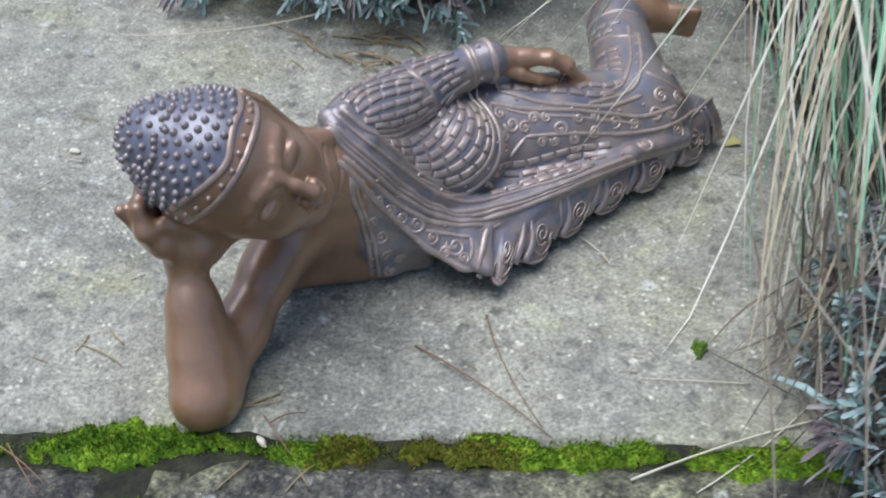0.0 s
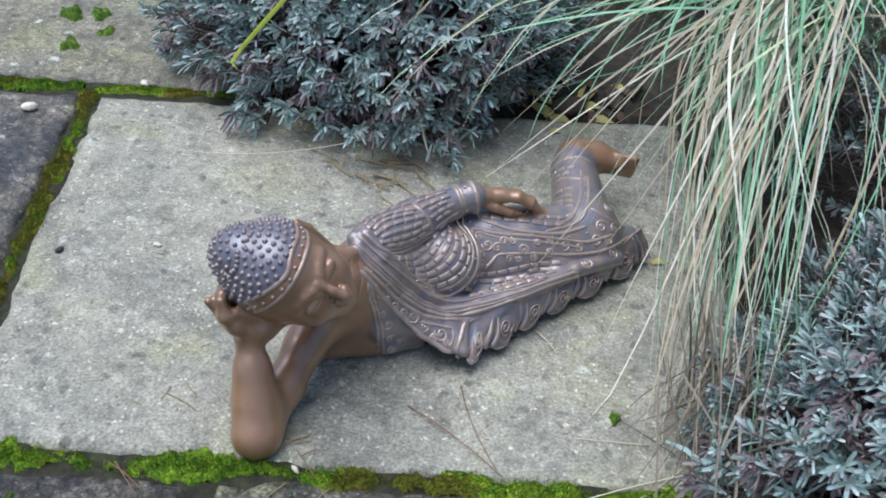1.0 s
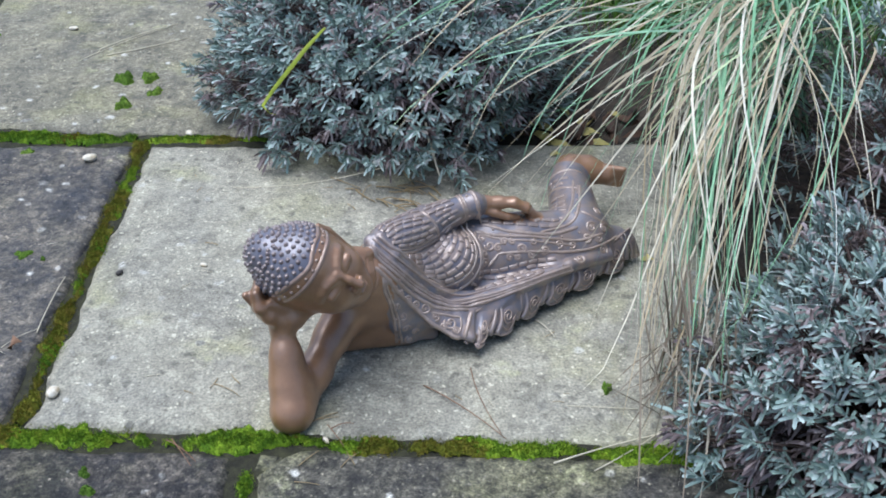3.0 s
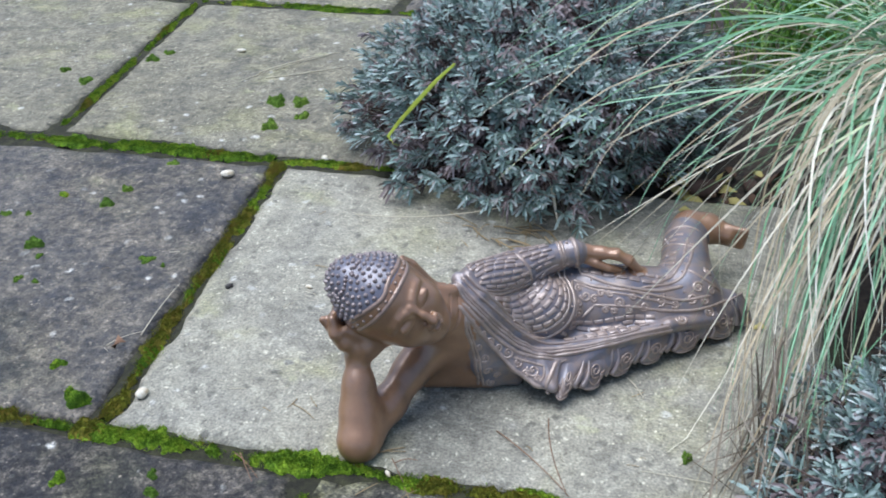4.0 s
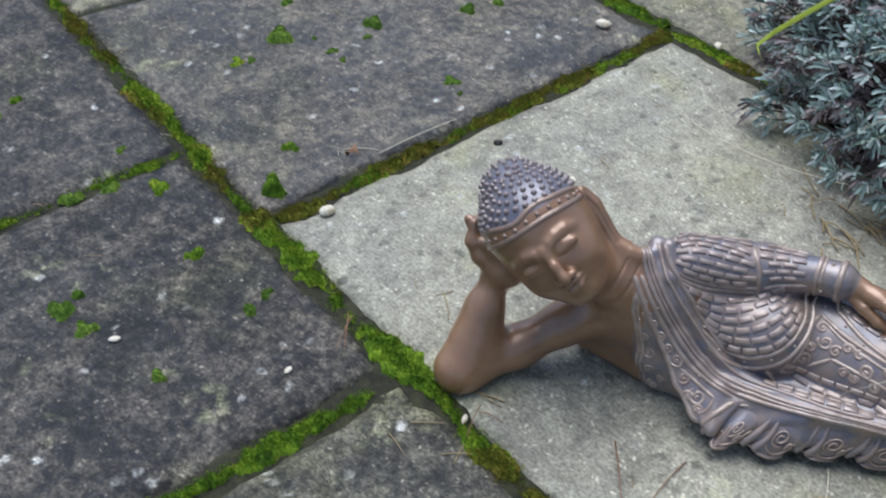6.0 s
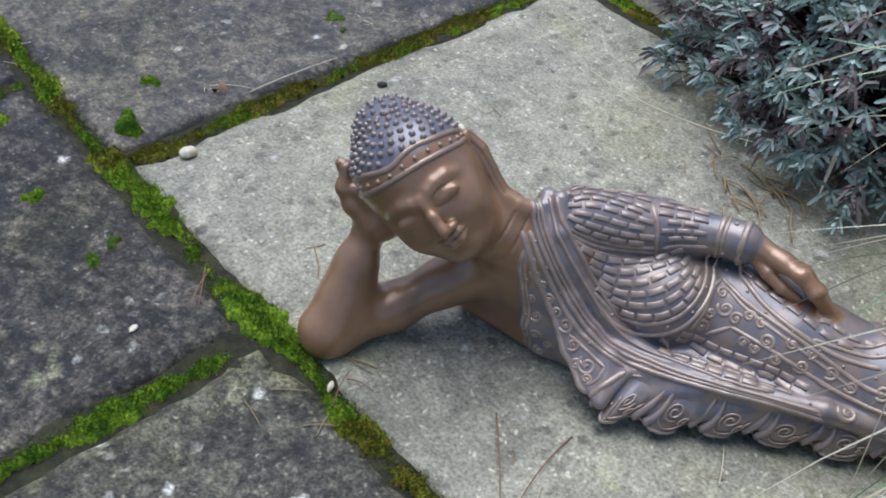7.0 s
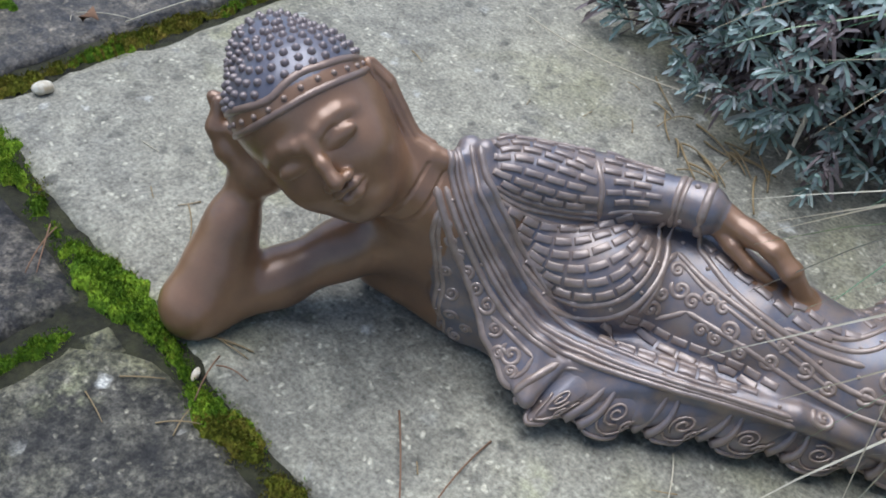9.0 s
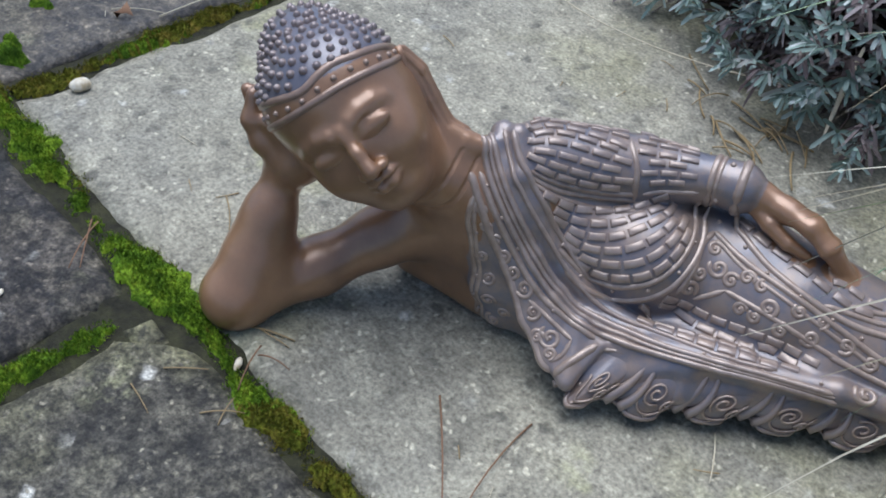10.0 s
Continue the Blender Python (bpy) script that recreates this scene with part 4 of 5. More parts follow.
# the lapel: rim, inner border and squared corner, with a vine of scrolls
cord([(0.3725, 0.1249, 0.1201), (0.3837, 0.1231, 0.1064), (0.3958, 0.1241, 0.0869), (0.4109, 0.1260, 0.0661), (0.4270, 0.1244, 0.0476), (0.4500, 0.1204, 0.0317), (0.4666, 0.1179, 0.0251)], 0.0016)
cord([(0.3754, 0.1297, 0.1199), (0.3932, 0.1278, 0.1019), (0.4112, 0.1315, 0.0781), (0.4328, 0.1344, 0.0594), (0.4525, 0.1394, 0.0504), (0.4751, 0.1454, 0.0451)], 0.0014)
cord([(0.4700, 0.1170, 0.0262), (0.4745, 0.1306, 0.0370), (0.4781, 0.1443, 0.0425)], 0.0016)
cord([(0.4317, 0.1281, 0.0547), (0.4523, 0.1330, 0.0465), (0.4655, 0.1345, 0.0430)], 0.0010)
cord([(0.4655, 0.1345, 0.0430), (0.4668, 0.1270, 0.0365), (0.4640, 0.1215, 0.0308)], 0.0010)
for k, (p, r) in enumerate((((0.4264, 0.1293, 0.0596), 0.0062), ((0.4547, 0.1270, 0.0407), 0.0078), ((0.4380, 0.1275, 0.0490), 0.0050), ((0.4160, 0.1275, 0.0660), 0.0050), ((0.4072, 0.1265, 0.0740), 0.0044), ((0.4000, 0.1254, 0.0822), 0.0042), ((0.3930, 0.1238, 0.0910), 0.0038), ((0.3870, 0.1226, 0.1010), 0.0036), ((0.4470, 0.1240, 0.0370), 0.0046), ((0.4600, 0.1220, 0.0340), 0.0042))):
    scroll(p, r, 1.5, k * 1.9, 0.0009)
# the under-robe's edge, studs and scrolls
cord([(0.3725, 0.1290, 0.1040), (0.3790, 0.1241, 0.0906), (0.3870, 0.1180, 0.0755), (0.3905, 0.1165, 0.0528), (0.3920, 0.1170, 0.0264), (0.3930, 0.1200, 0.0060)], 0.0013)
cord([(0.3770, 0.1285, 0.1040), (0.3845, 0.1230, 0.0880), (0.3915, 0.1195, 0.0700), (0.3960, 0.1190, 0.0500), (0.3975, 0.1200, 0.0250), (0.3985, 0.1230, 0.0060)], 0.0010)
studs_along([(0.3880, 0.1215, 0.0840), (0.3925, 0.1196, 0.0620), (0.3940, 0.1180, 0.0430), (0.3948, 0.1205, 0.0160)], 0.0125, 0.0015, 0.0014)
for k, (p, r) in enumerate((((0.4017, 0.1228, 0.0525), 0.0048), ((0.4049, 0.1217, 0.0350), 0.0054), ((0.4085, 0.1247, 0.0154), 0.0056), ((0.3955, 0.1200, 0.0686), 0.0040), ((0.4150, 0.1260, 0.0260), 0.0044))):
    scroll(p, r, 1.4, k * 2.1, 0.0008)

# the skirt's tablets, the pointed hip panel with its scrolls, and the bands across the thigh
brick_band([(0.4875, 0.1915, 0.0625), (0.5090, 0.2100, 0.0520), (0.5481, 0.2224, 0.0563), (0.5809, 0.2318, 0.0544)], [(0.4770, 0.1732, 0.0514), (0.5074, 0.1847, 0.0504), (0.5403, 0.1995, 0.0521), (0.5719, 0.2156, 0.0521)], 4, 0.0120, 0.82)
HIP = [(0.4832, 0.2379, 0.0897), (0.5089, 0.2363, 0.0851), (0.5428, 0.2399, 0.0816), (0.5784, 0.2501, 0.0710), (0.6094, 0.2590, 0.0626), (0.640, 0.277, 0.060)]
cord(HIP, 0.0013)
cord([(0.4832, 0.2379, 0.0897), (0.4839, 0.2255, 0.0868), (0.4908, 0.2106, 0.0777), (0.4913, 0.1986, 0.0645)], 0.0013)
cord([(0.4879, 0.2353, 0.0875), (0.5123, 0.2332, 0.0823), (0.5447, 0.2360, 0.0782), (0.5746, 0.2448, 0.0685), (0.6066, 0.2535, 0.0585)], 0.0009)
cord([(0.4862, 0.2424, 0.1116), (0.4953, 0.2476, 0.0925), (0.5208, 0.2432, 0.0870), (0.5517, 0.2454, 0.0819), (0.5810, 0.2567, 0.0742), (0.6083, 0.2732, 0.0727)], 0.0014)
cord([(0.5109, 0.2203, 0.0700), (0.5444, 0.2270, 0.0682), (0.5746, 0.2373, 0.0605), (0.6003, 0.2466, 0.0546)], 0.0011)
cord([(0.5000, 0.2070, 0.0600), (0.5109, 0.2203, 0.0700)], 0.0011)
studs_along([(0.4807, 0.2447, 0.0924), (0.5104, 0.2416, 0.0883), (0.5289, 0.2397, 0.0839), (0.5647, 0.2479, 0.0770), (0.5811, 0.2522, 0.0711), (0.610, 0.266, 0.070)], 0.019, 0.0016, 0.0015)
brick_row([(0.4876, 0.2557, 0.0943), (0.5072, 0.2523, 0.0934), (0.5290, 0.2546, 0.0901), (0.5503, 0.2568, 0.0868), (0.5706, 0.2618, 0.0810), (0.5869, 0.2709, 0.0779)], 0.0140, 0.0056, 0.0014, 0.20)
brick_row([(0.5550, 0.2640, 0.0870), (0.5609, 0.2690, 0.0861), (0.5789, 0.2747, 0.0811), (0.5971, 0.2869, 0.0791)], 0.0120, 0.0050, 0.0013, 0.20)
for k, (p, r) in enumerate((((0.4908, 0.2306, 0.0845), 0.0050), ((0.4998, 0.2250, 0.0781), 0.0066), ((0.4945, 0.2062, 0.0666), 0.0058), ((0.4939, 0.2147, 0.0753), 0.0050), ((0.5101, 0.2248, 0.0753), 0.0050), ((0.5169, 0.2313, 0.0797), 0.0050), ((0.5378, 0.2280, 0.0720), 0.0062), ((0.5507, 0.2266, 0.0638), 0.0050), ((0.5664, 0.2359, 0.0642), 0.0056), ((0.5531, 0.2377, 0.0759), 0.0044), ((0.5665, 0.2443, 0.0733), 0.0044), ((0.5845, 0.2478, 0.0652), 0.0056), ((0.5242, 0.2203, 0.0647), 0.0044), ((0.5340, 0.2222, 0.0645), 0.0040), ((0.5270, 0.2330, 0.0790), 0.0040), ((0.6010, 0.2520, 0.0610), 0.0050))):
    scroll(p, r, 1.4, k * 2.3, 0.0010)

# the bent leg: bands, tablets and scrolls
for line in ([(0.580, 0.392, 0.060), (0.590, 0.389, 0.077), (0.608, 0.388, 0.086), (0.624, 0.387, 0.080)], [(0.578, 0.366, 0.056), (0.588, 0.358, 0.074), (0.600, 0.350, 0.083), (0.618, 0.346, 0.084)],
             [(0.6100, 0.3642, 0.0880), (0.6040, 0.3117, 0.0810), (0.5924, 0.2804, 0.0785), (0.5712, 0.2611, 0.0805)], [(0.6190, 0.3549, 0.0870), (0.6110, 0.3010, 0.0814), (0.5989, 0.2761, 0.0760), (0.5609, 0.2499, 0.0801)],
             [(0.613, 0.295, 0.080), (0.632, 0.290, 0.073), (0.652, 0.296, 0.055)], [(0.5799, 0.2383, 0.0587), (0.6046, 0.2486, 0.0542), (0.6295, 0.2588, 0.0525), (0.6640, 0.2960, 0.0445)]):
    cord(line, 0.0012)
for y in (0.306, 0.318, 0.330, 0.342, 0.370, 0.380):
    brick_row([(0.580, y, 0.060), (0.590, y - 0.006, 0.076), (0.606, y - 0.010, 0.085)], 0.0105, 0.0052, 0.0012, 0.2, 0.4 * (round(y * 1000) % 4 == 2))
studs_along([(0.6150, 0.352, 0.086), (0.6085, 0.307, 0.082), (0.603, 0.285, 0.078), (0.590, 0.268, 0.076)], 0.012, 0.0014, 0.0013)
for k, (p, r) in enumerate((((0.6253, 0.2771, 0.0701), 0.0070), ((0.6350, 0.2695, 0.0589), 0.0060), ((0.6196, 0.2640, 0.0626), 0.0060), ((0.640, 0.285, 0.062), 0.0060), ((0.632, 0.305, 0.070), 0.0060), ((0.610, 0.240, 0.048), 0.0080), ((0.640, 0.264, 0.046), 0.0070))):
    scroll(p, r, 1.6, k * 1.7, 0.0011)


# the ruffled hem: a ribbon that springs from the skirt's border and gathers into broad lobes with tight folds between them
TOP = [np.array(v) for v in ((0.4775, 0.1440, 0.0405), (0.4954, 0.1590, 0.0410), (0.5203, 0.1745, 0.0410), (0.5553, 0.1990, 0.0405), (0.5870, 0.2210, 0.0400), (0.620, 0.250, 0.038), (0.655, 0.285, 0.044), (0.678, 0.312, 0.046))]
FOOT = [np.array(v) for v in ((0.4700, 0.1190, 0.0200), (0.4845, 0.1165, 0.0150), (0.519, 0.1490, 0.0100), (0.547, 0.1790, 0.0110), (0.579, 0.2065, 0.0105), (0.617, 0.2330, 0.0120), (0.662, 0.272, 0.010), (0.694, 0.309, 0.008))]


def spline(pts, s):
    x = np.linspace(0, 1, len(pts))
    return np.array([np.interp(s, x, [p[a] for p in pts]) for a in range(3)])


LOBES = 7.0


def hem(u, v):
    """A place on the ribbon: u along the hem, v from its top (0) to its foot (1)."""
    a, b = spline(TOP, u), spline(FOOT, u)
    s = u * LOBES - 0.5
    q = s - math.floor(s) - 0.5
    # a broad lobe over most of each length, and a narrow fold that tucks in at its ends
    tuck = math.exp(-((0.5 - abs(q)) / 0.17) ** 2)
    lobe = math.cos(math.pi * q) ** 2
    fade = min(1.0, u * 14) * (1.0 - 0.45 * min(1.0, max(0.0, (u - 0.85) * 6)))
    p = a + (b - a) * v
    out = np.array((0.60, -0.78, 0.16))
    tang = np.array((0.79, 0.61, 0.0))
    swell = math.sin(math.pi * v) * 0.0035
    grow = v ** 0.8
    p = p + out * ((0.0025 * lobe - 0.0075 * tuck) * grow * fade + swell)
    p = p + tang * (-math.copysign(1, q) * tuck * (1 - tuck) * 0.014) * grow * fade
    return p + np.array((0, 0, (0.0028 * tuck - 0.0015 * lobe) * grow * fade))


NU, NV = 240, 14
vs, fs = [], []
for i in range(NU + 1):
    for j in range(NV + 1):
        vs.append(hem(i / NU, j / NV))
    for back in (0.25, 0.6):
        vs.append(vs[i * (NV + 3) + NV] * (1 - back) + spline(TOP, i / NU) * back + np.array((-0.003, 0.004, -0.004)))
for i in range(NU):
    for j in range(NV + 2):
        a = i * (NV + 3) + j
        fs.append((a, a + 1, a + NV + 4, a + NV + 3))
relief(vs, fs, proud=0.12)
for v, r in ((0.02, 0.0016), (0.985, 0.0017)):
    soup = Soup()
    soup.tube([Vector(hem(k / 200, v)) for k in range(201)], [r] * 201, 6)
    relief(soup.v, soup.f, proud=0.8)
# the gathered folds between the lobes, opening downwards like pipes
for k in range(1, 7):
    for du, r0, r1, stop in ((-0.010, 0.0016, 0.0046, 0.93), (0.013, 0.0015, 0.0036, 0.97)):
        soup = Soup()
        u1 = (k + 0.5) / LOBES + du
        steps = [0.04 + (stop - 0.04) * n / 11 for n in range(12)]
        soup.tube([Vector(hem(u1 + 0.010 * math.sin(3.0 * v), v) + np.array((0.6, -0.78, 0.16)) * (0.0005 + 0.0022 * v)) for v in steps], [r0 + (r1 - r0) * v ** 1.4 for v in steps], 10)
        relief(soup.v, soup.f, proud=0.45)
for k in range(7):
    u0 = (k + 0.5) / LOBES + 0.5 / LOBES
    if u0 > 0.97:
        continue
    lift = np.array((0.0007, -0.0009, 0.0003))
    for du, dv, ru, rv, turns in ((-0.010, 0.46, 0.028, 0.22, 1.7), (0.030, 0.66, 0.016, 0.13, 1.3)):
        soup = Soup()
        pts = []
        for n in range(20):
            q, r = n / 19 * 2 * math.pi * turns + k, 1 - 0.82 * n / 19
            pts.append(Vector(hem(min(1, max(0, u0 + du + math.cos(q) * ru * r)), dv + rv * math.sin(q) * r) + lift))
        soup.tube(pts, [0.0009] * 20, 5)
        relief(soup.v, soup.f)
    soup = Soup()
    soup.tube([Vector(hem(u0 + 0.055 * w, 0.86 - 0.34 * w * w) + lift) for w in (n / 8 - 1 for n in range(17))], [0.0008] * 17, 5)
    relief(soup.v, soup.f)
    for du in (-0.05, 0.0, 0.05):
        stud(hem(min(1, max(0.0, u0 + du)), 0.92 - 60 * du * du), (0.6, -0.75, 0.25), 0.0014, 0.0013)

# the rolled rim of the ear
PLAIN = dict(cloth=0.0, hair=0.0, proud=0.0)
cord([hd(0.0450, 0.004, 0.004), hd(0.0465, 0.015, 0.000), hd(0.0490, 0.008, -0.005), hd(0.0505, -0.006, -0.006), hd(0.0465, -0.024, -0.005), hd(0.0420, -0.042, -0.004), hd(0.0455, -0.053, -0.003)], 0.0014, 30, **PLAIN)

verts = np.concatenate(s_verts)
quads = [tuple(int(i) for i in q) for q in s_faces[0]]
me = bpy.data.meshes.new("statue")
me.from_pydata(verts.tolist(), [], quads + s_extra)
for name, store in (("cloth", s_cloth), ("hair", s_hair), ("proud", s_proud)):
    at = me.attributes.new(name, "FLOAT", "POINT")
    at.data.foreach_set("value", np.concatenate(store).astype(np.float32))
me.materials.append(BRONZE)
me.shade_smooth()
me.polygons.foreach_set("use_smooth", [True] * len(me.polygons))
statue = new("statue", me)
tagged(statue, "bronze-brown reclining figure in a patterned robe, lying on the paving", "statue")
del FIELD


# ---- plants ----
def lavender(name, label, centre, radius, height, sprigs, seed, lobe=0.0, heading=0.0):
    """A rounded bush: woody stems from one root, each ending in a rosette of narrow grey leaves."""
    random.seed(seed)
    root = new(name)
    root.location = (centre[0], centre[1], -0.014)
    tagged(root, label, "bush", "lavender bushes")
    leaves, dead, wood = Soup(), Soup(), Soup()
    for k in range(sprigs):
        z = rnd(0.02, 1.0) ** 0.8
        q = rnd(0, 2 * math.pi)
        w = math.sqrt(max(0.0, 1 - z * z))
        d = Vector((w * math.cos(q), w * math.sin(q), z))
        bumpy = 1 + 0.19 * noise.noise(d * 2.3 + Vector((seed, 0, 0))) + 0.11 * noise.noise(d * 6 + Vector((0, seed, 0))) + lobe * math.exp(-((q - heading) / 0.38) ** 2)
        thin = noise.noise(d * 7.5 + Vector((0, 0, seed)))
        deep = rnd(0.62, 1.0) if k % 3 == 0 else rnd(0.9, 1.03)
        if thin < -0.08 and deep > 0.86:
            deep -= rnd(0.12, 0.22)
        tip = Vector((d.x * radius, d.y * radius, 0.02 + d.z * height)) * bumpy * deep
        tip.z = max(tip.z, 0.035)
        aim = (Vector((d.x, d.y, d.z * 0.7 + 0.35)).normalized() + Vector((rnd(-0.4, 0.4), rnd(-0.4, 0.4), rnd(-0.3, 0.3)))).normalized()
        if k % 2 == 0:
            base = Vector((d.x * 0.05, d.y * 0.05, 0.0))
            mid = Vector((tip.x * 0.55, tip.y * 0.55, tip.z * rnd(0.35, 0.6)))
            wood.tube(bezier(base, mid, tip, 5), [0.0022, 0.0019, 0.0015, 0.0012, 0.0009], 4)
        length = rnd(0.016, 0.031)
        a = aim.orthogonal().normalized()
        b = aim.cross(a)
        withered = deep < 0.80 or rnd(0, 1) < 0.22
        into = dead if withered else leaves
        n = random.randint(9, 13)
        for j in range(n):
            s = j / n
            ang = j * 2.4 + rnd(-0.3, 0.3)
            out = a * math.cos(ang) + b * math.sin(ang)
            lean = 1.05 - 0.8 * s
            way = (aim * math.cos(lean) + out * math.sin(lean)).normalized()
            p0 = tip + aim * length * 0.8 * (s - 0.6)
            ll = length * rnd(0.62, 1.0) * (1 - 0.3 * s)
            sag = Vector((0, 0, -0.18 * ll)) if not withered else Vector((rnd(-0.3, 0.3), rnd(-0.3, 0.3), -0.6)) * ll
            into.strip([p0, p0 + way * ll * 0.45 + sag * 0.15, p0 + way * ll * 0.88 + sag * 0.75, p0 + way * ll + sag], rnd(0.0024, 0.0038), out.cross(way), True, 0.35, 8.0)
    wood.object("branch_work", LAVENDER_WOOD, root, True, "brown woody stems")
    dead.object("withered_foliage", LAVENDER_DEAD, root, True, "withered brown leaves inside the bush")
    leaves.object("foliage", LAVENDER_LEAF, root, True, "narrow grey-green leaves")
    return root


lavender("lavender_bush", "grey-green lavender bush overhanging the buff slab", (0.372, 0.768), 0.288, 0.26, 3900, 11, 0.07, 5.04)
lavender("lavender_bush", "grey-green lavender bush beside the dry grass", (0.950, -0.015), 0.26, 0.205, 2900, 23)
lavender("lavender_bush", "dark lavender bush behind the ornamental grass", (1.17, 0.42), 0.31, 0.28, 900, 37)
lavender("lavender_bush", "dark lavender bush at the far edge of the paving", (-1.12, 0.70), 0.25, 0.22, 800, 41)


def bezier3(a, b, c, d, n):
    return [a * (1 - s) ** 3 + b * 3 * s * (1 - s) ** 2 + c * 3 * s * s * (1 - s) + d * s ** 3 for s in (i / (n - 1) for i in range(n))]


def ornamental_grass():
    """A tussock whose long narrow blades arch over and hang down beside the statue's feet."""
    random.seed(5)
    root = new("ornamental_grass")
    root.location = (0.985, 0.715, -0.014)
    tagged(root, "tall ornamental grass with green and straw-coloured arching blades", "grass")
    green, dry = Soup(), Soup()
    o = Vector(root.location)
    gauss = random.gauss
    for k in range(410):
        base = Vector((gauss(0, 0.045), gauss(0, 0.045), 0.0))
        width = rnd(0.0015, 0.0040)
        if k < 36:
            # the bunch that reaches the slab's corner and lies down there
            end = Vector((0.690 + gauss(0, 0.022), 0.0 + gauss(0, 0.045), rnd(0.002, 0.012))) - o
            top = Vector((0.730 + gauss(0, 0.040), 0.30 + gauss(0, 0.10), 0.30 + gauss(0, 0.05))) - o
            rise = Vector((gauss(-0.08, 0.05), gauss(-0.08, 0.06), 0.32 + gauss(0, 0.05)))
            straw_share = 0.65
        elif k < 100:
            # the curtain that falls to the slab
            near = rnd(0, 1) ** 0.6
            end = Vector((0.705 + gauss(0, 0.030) + 0.06 * (1 - near), 0.02 + gauss(0, 0.06) + 0.24 * (1 - near), rnd(0.002, 0.02) + 0.10 * (1 - near) * rnd(0, 1))) - o
            top = Vector((0.740 + gauss(0, 0.055), 0.42 + gauss(0, 0.14), 0.30 + gauss(0, 0.07))) - o
            rise = Vector((gauss(-0.06, 0.05), gauss(-0.05, 0.06), 0.30 + gauss(0, 0.05)))
            straw_share = 0.48
        elif k < 150:
            # loose blades that cross the curtain every way
            end = Vector((rnd(0.66, 0.90), rnd(-0.05, 0.50), rnd(0.01, 0.22))) - o
            top = Vector((rnd(0.72, 1.00), rnd(0.25, 0.65), rnd(0.22, 0.42))) - o
            rise = Vector((gauss(-0.05, 0.08), gauss(-0.05, 0.08), 0.30 + gauss(0, 0.06)))
            straw_share = 0.48
        elif k < 310:
            # blades that reach out over the lavender and the statue
            q = gauss(math.pi * 1.17, 0.33)
            reach = 0.20 + 0.52 * rnd(0, 1) ** 1.7
            end = Vector((math.cos(q) * reach, math.sin(q) * reach, rnd(0.06, 0.30)))
            top = Vector((math.cos(q) * reach * 0.6 + gauss(0, 0.05), math.sin(q) * reach * 0.6 + gauss(0, 0.05), rnd(0.24, 0.42)))
            rise = Vector((math.cos(q) * 0.08, math.sin(q) * 0.08, rnd(0.20, 0.34)))
            straw_share = 0.36
        else:
            q = rnd(-0.5, 2.6)
            reach = rnd(0.18, 0.50)
            end = Vector((math.cos(q) * reach, math.sin(q) * reach, rnd(0.04, 0.34)))
            top = Vector((math.cos(q) * reach * 0.7 + gauss(0, 0.05), math.sin(q) * reach * 0.7 + gauss(0, 0.05), rnd(0.22, 0.44)))
            rise = Vector((math.cos(q) * 0.08, math.sin(q) * 0.08, rnd(0.20, 0.36)))
            straw_share = 0.18
        pts = bezier3(base, rise, top, end, 15)
        wob = Vector((gauss(0, 0.030), gauss(0, 0.026), gauss(0, 0.014)))
        turns = rnd(1.0, 2.6)
        kink = rnd(0.55, 0.95) if k % 6 == 0 else 2.0
        fall = Vector((gauss(0, 0.10), gauss(0, 0.10), -0.25))
        pts = [p + wob * math.sin(turns * math.pi * i / 14) + fall * max(0.0, i / 14 - kink) for i, p in enumerate(pts)]
        for p in pts[1:]:
            p.z = max(p.z, 0.0165)
        side = Vector((gauss(0, 1), gauss(0, 1), gauss(0, 0.4)))
        (dry if rnd(0, 1) < straw_share else green).strip(pts, width, side, True, 0.25, 6.0)
    # single long blades that reach out over the statue, the lavender and the slab
    for end, top, w, store in (((0.523, 0.435, 0.082), (0.72, 0.50, 0.30), 0.0050, dry), ((0.5444, 0.1847, 0.0832), (0.74, 0.34, 0.27), 0.0056, dry), ((0.5304, 0.2296, 0.1475), (0.70, 0.36, 0.30), 0.0044, dry),
                               ((0.5996, 0.1661, 0.1138), (0.77, 0.33, 0.29), 0.0060, dry), ((0.682, -0.107, 0.200), (0.80, 0.18, 0.36), 0.0052, dry),
                               ((0.575, 0.330, 0.080), (0.73, 0.45, 0.26), 0.0040, dry), ((0.300, 0.560, 0.160), (0.62, 0.60, 0.33), 0.0055, green),
                               ((0.420, 0.500, 0.130), (0.66, 0.56, 0.36), 0.0055, green), ((0.340, 0.640, 0.300), (0.60, 0.66, 0.40), 0.0050, dry),
                               ((0.665, 0.075, 0.006), (0.655, 0.42, 0.36), 0.0050, green), ((0.672, 0.045, 0.006), (0.67, 0.40, 0.38), 0.0046, dry),
                               ((0.678, 0.040, 0.006), (0.675, 0.42, 0.38), 0.0042, dry), ((0.850, 0.100, 0.280), (0.92, 0.40, 0.42), 0.0050, dry),
                               ((0.800, 0.250, 0.180), (0.90, 0.50, 0.40), 0.0050, green), ((0.900, 0.020, 0.240), (1.00, 0.35, 0.40), 0.0050, green), ((0.400, 0.500, 0.130), (0.46, 0.66, 0.44), 0.0034, green), ((0.470, 0.520, 0.130), (0.46, 0.72, 0.46), 0.0034, green), ((0.330, 0.550, 0.200), (0.52, 0.72, 0.46), 0.0030, green), ((0.520, 0.500, 0.090), (0.60, 0.62, 0.34), 0.0030, dry)):
        end, top = Vector(end) - o, Vector(top) - o
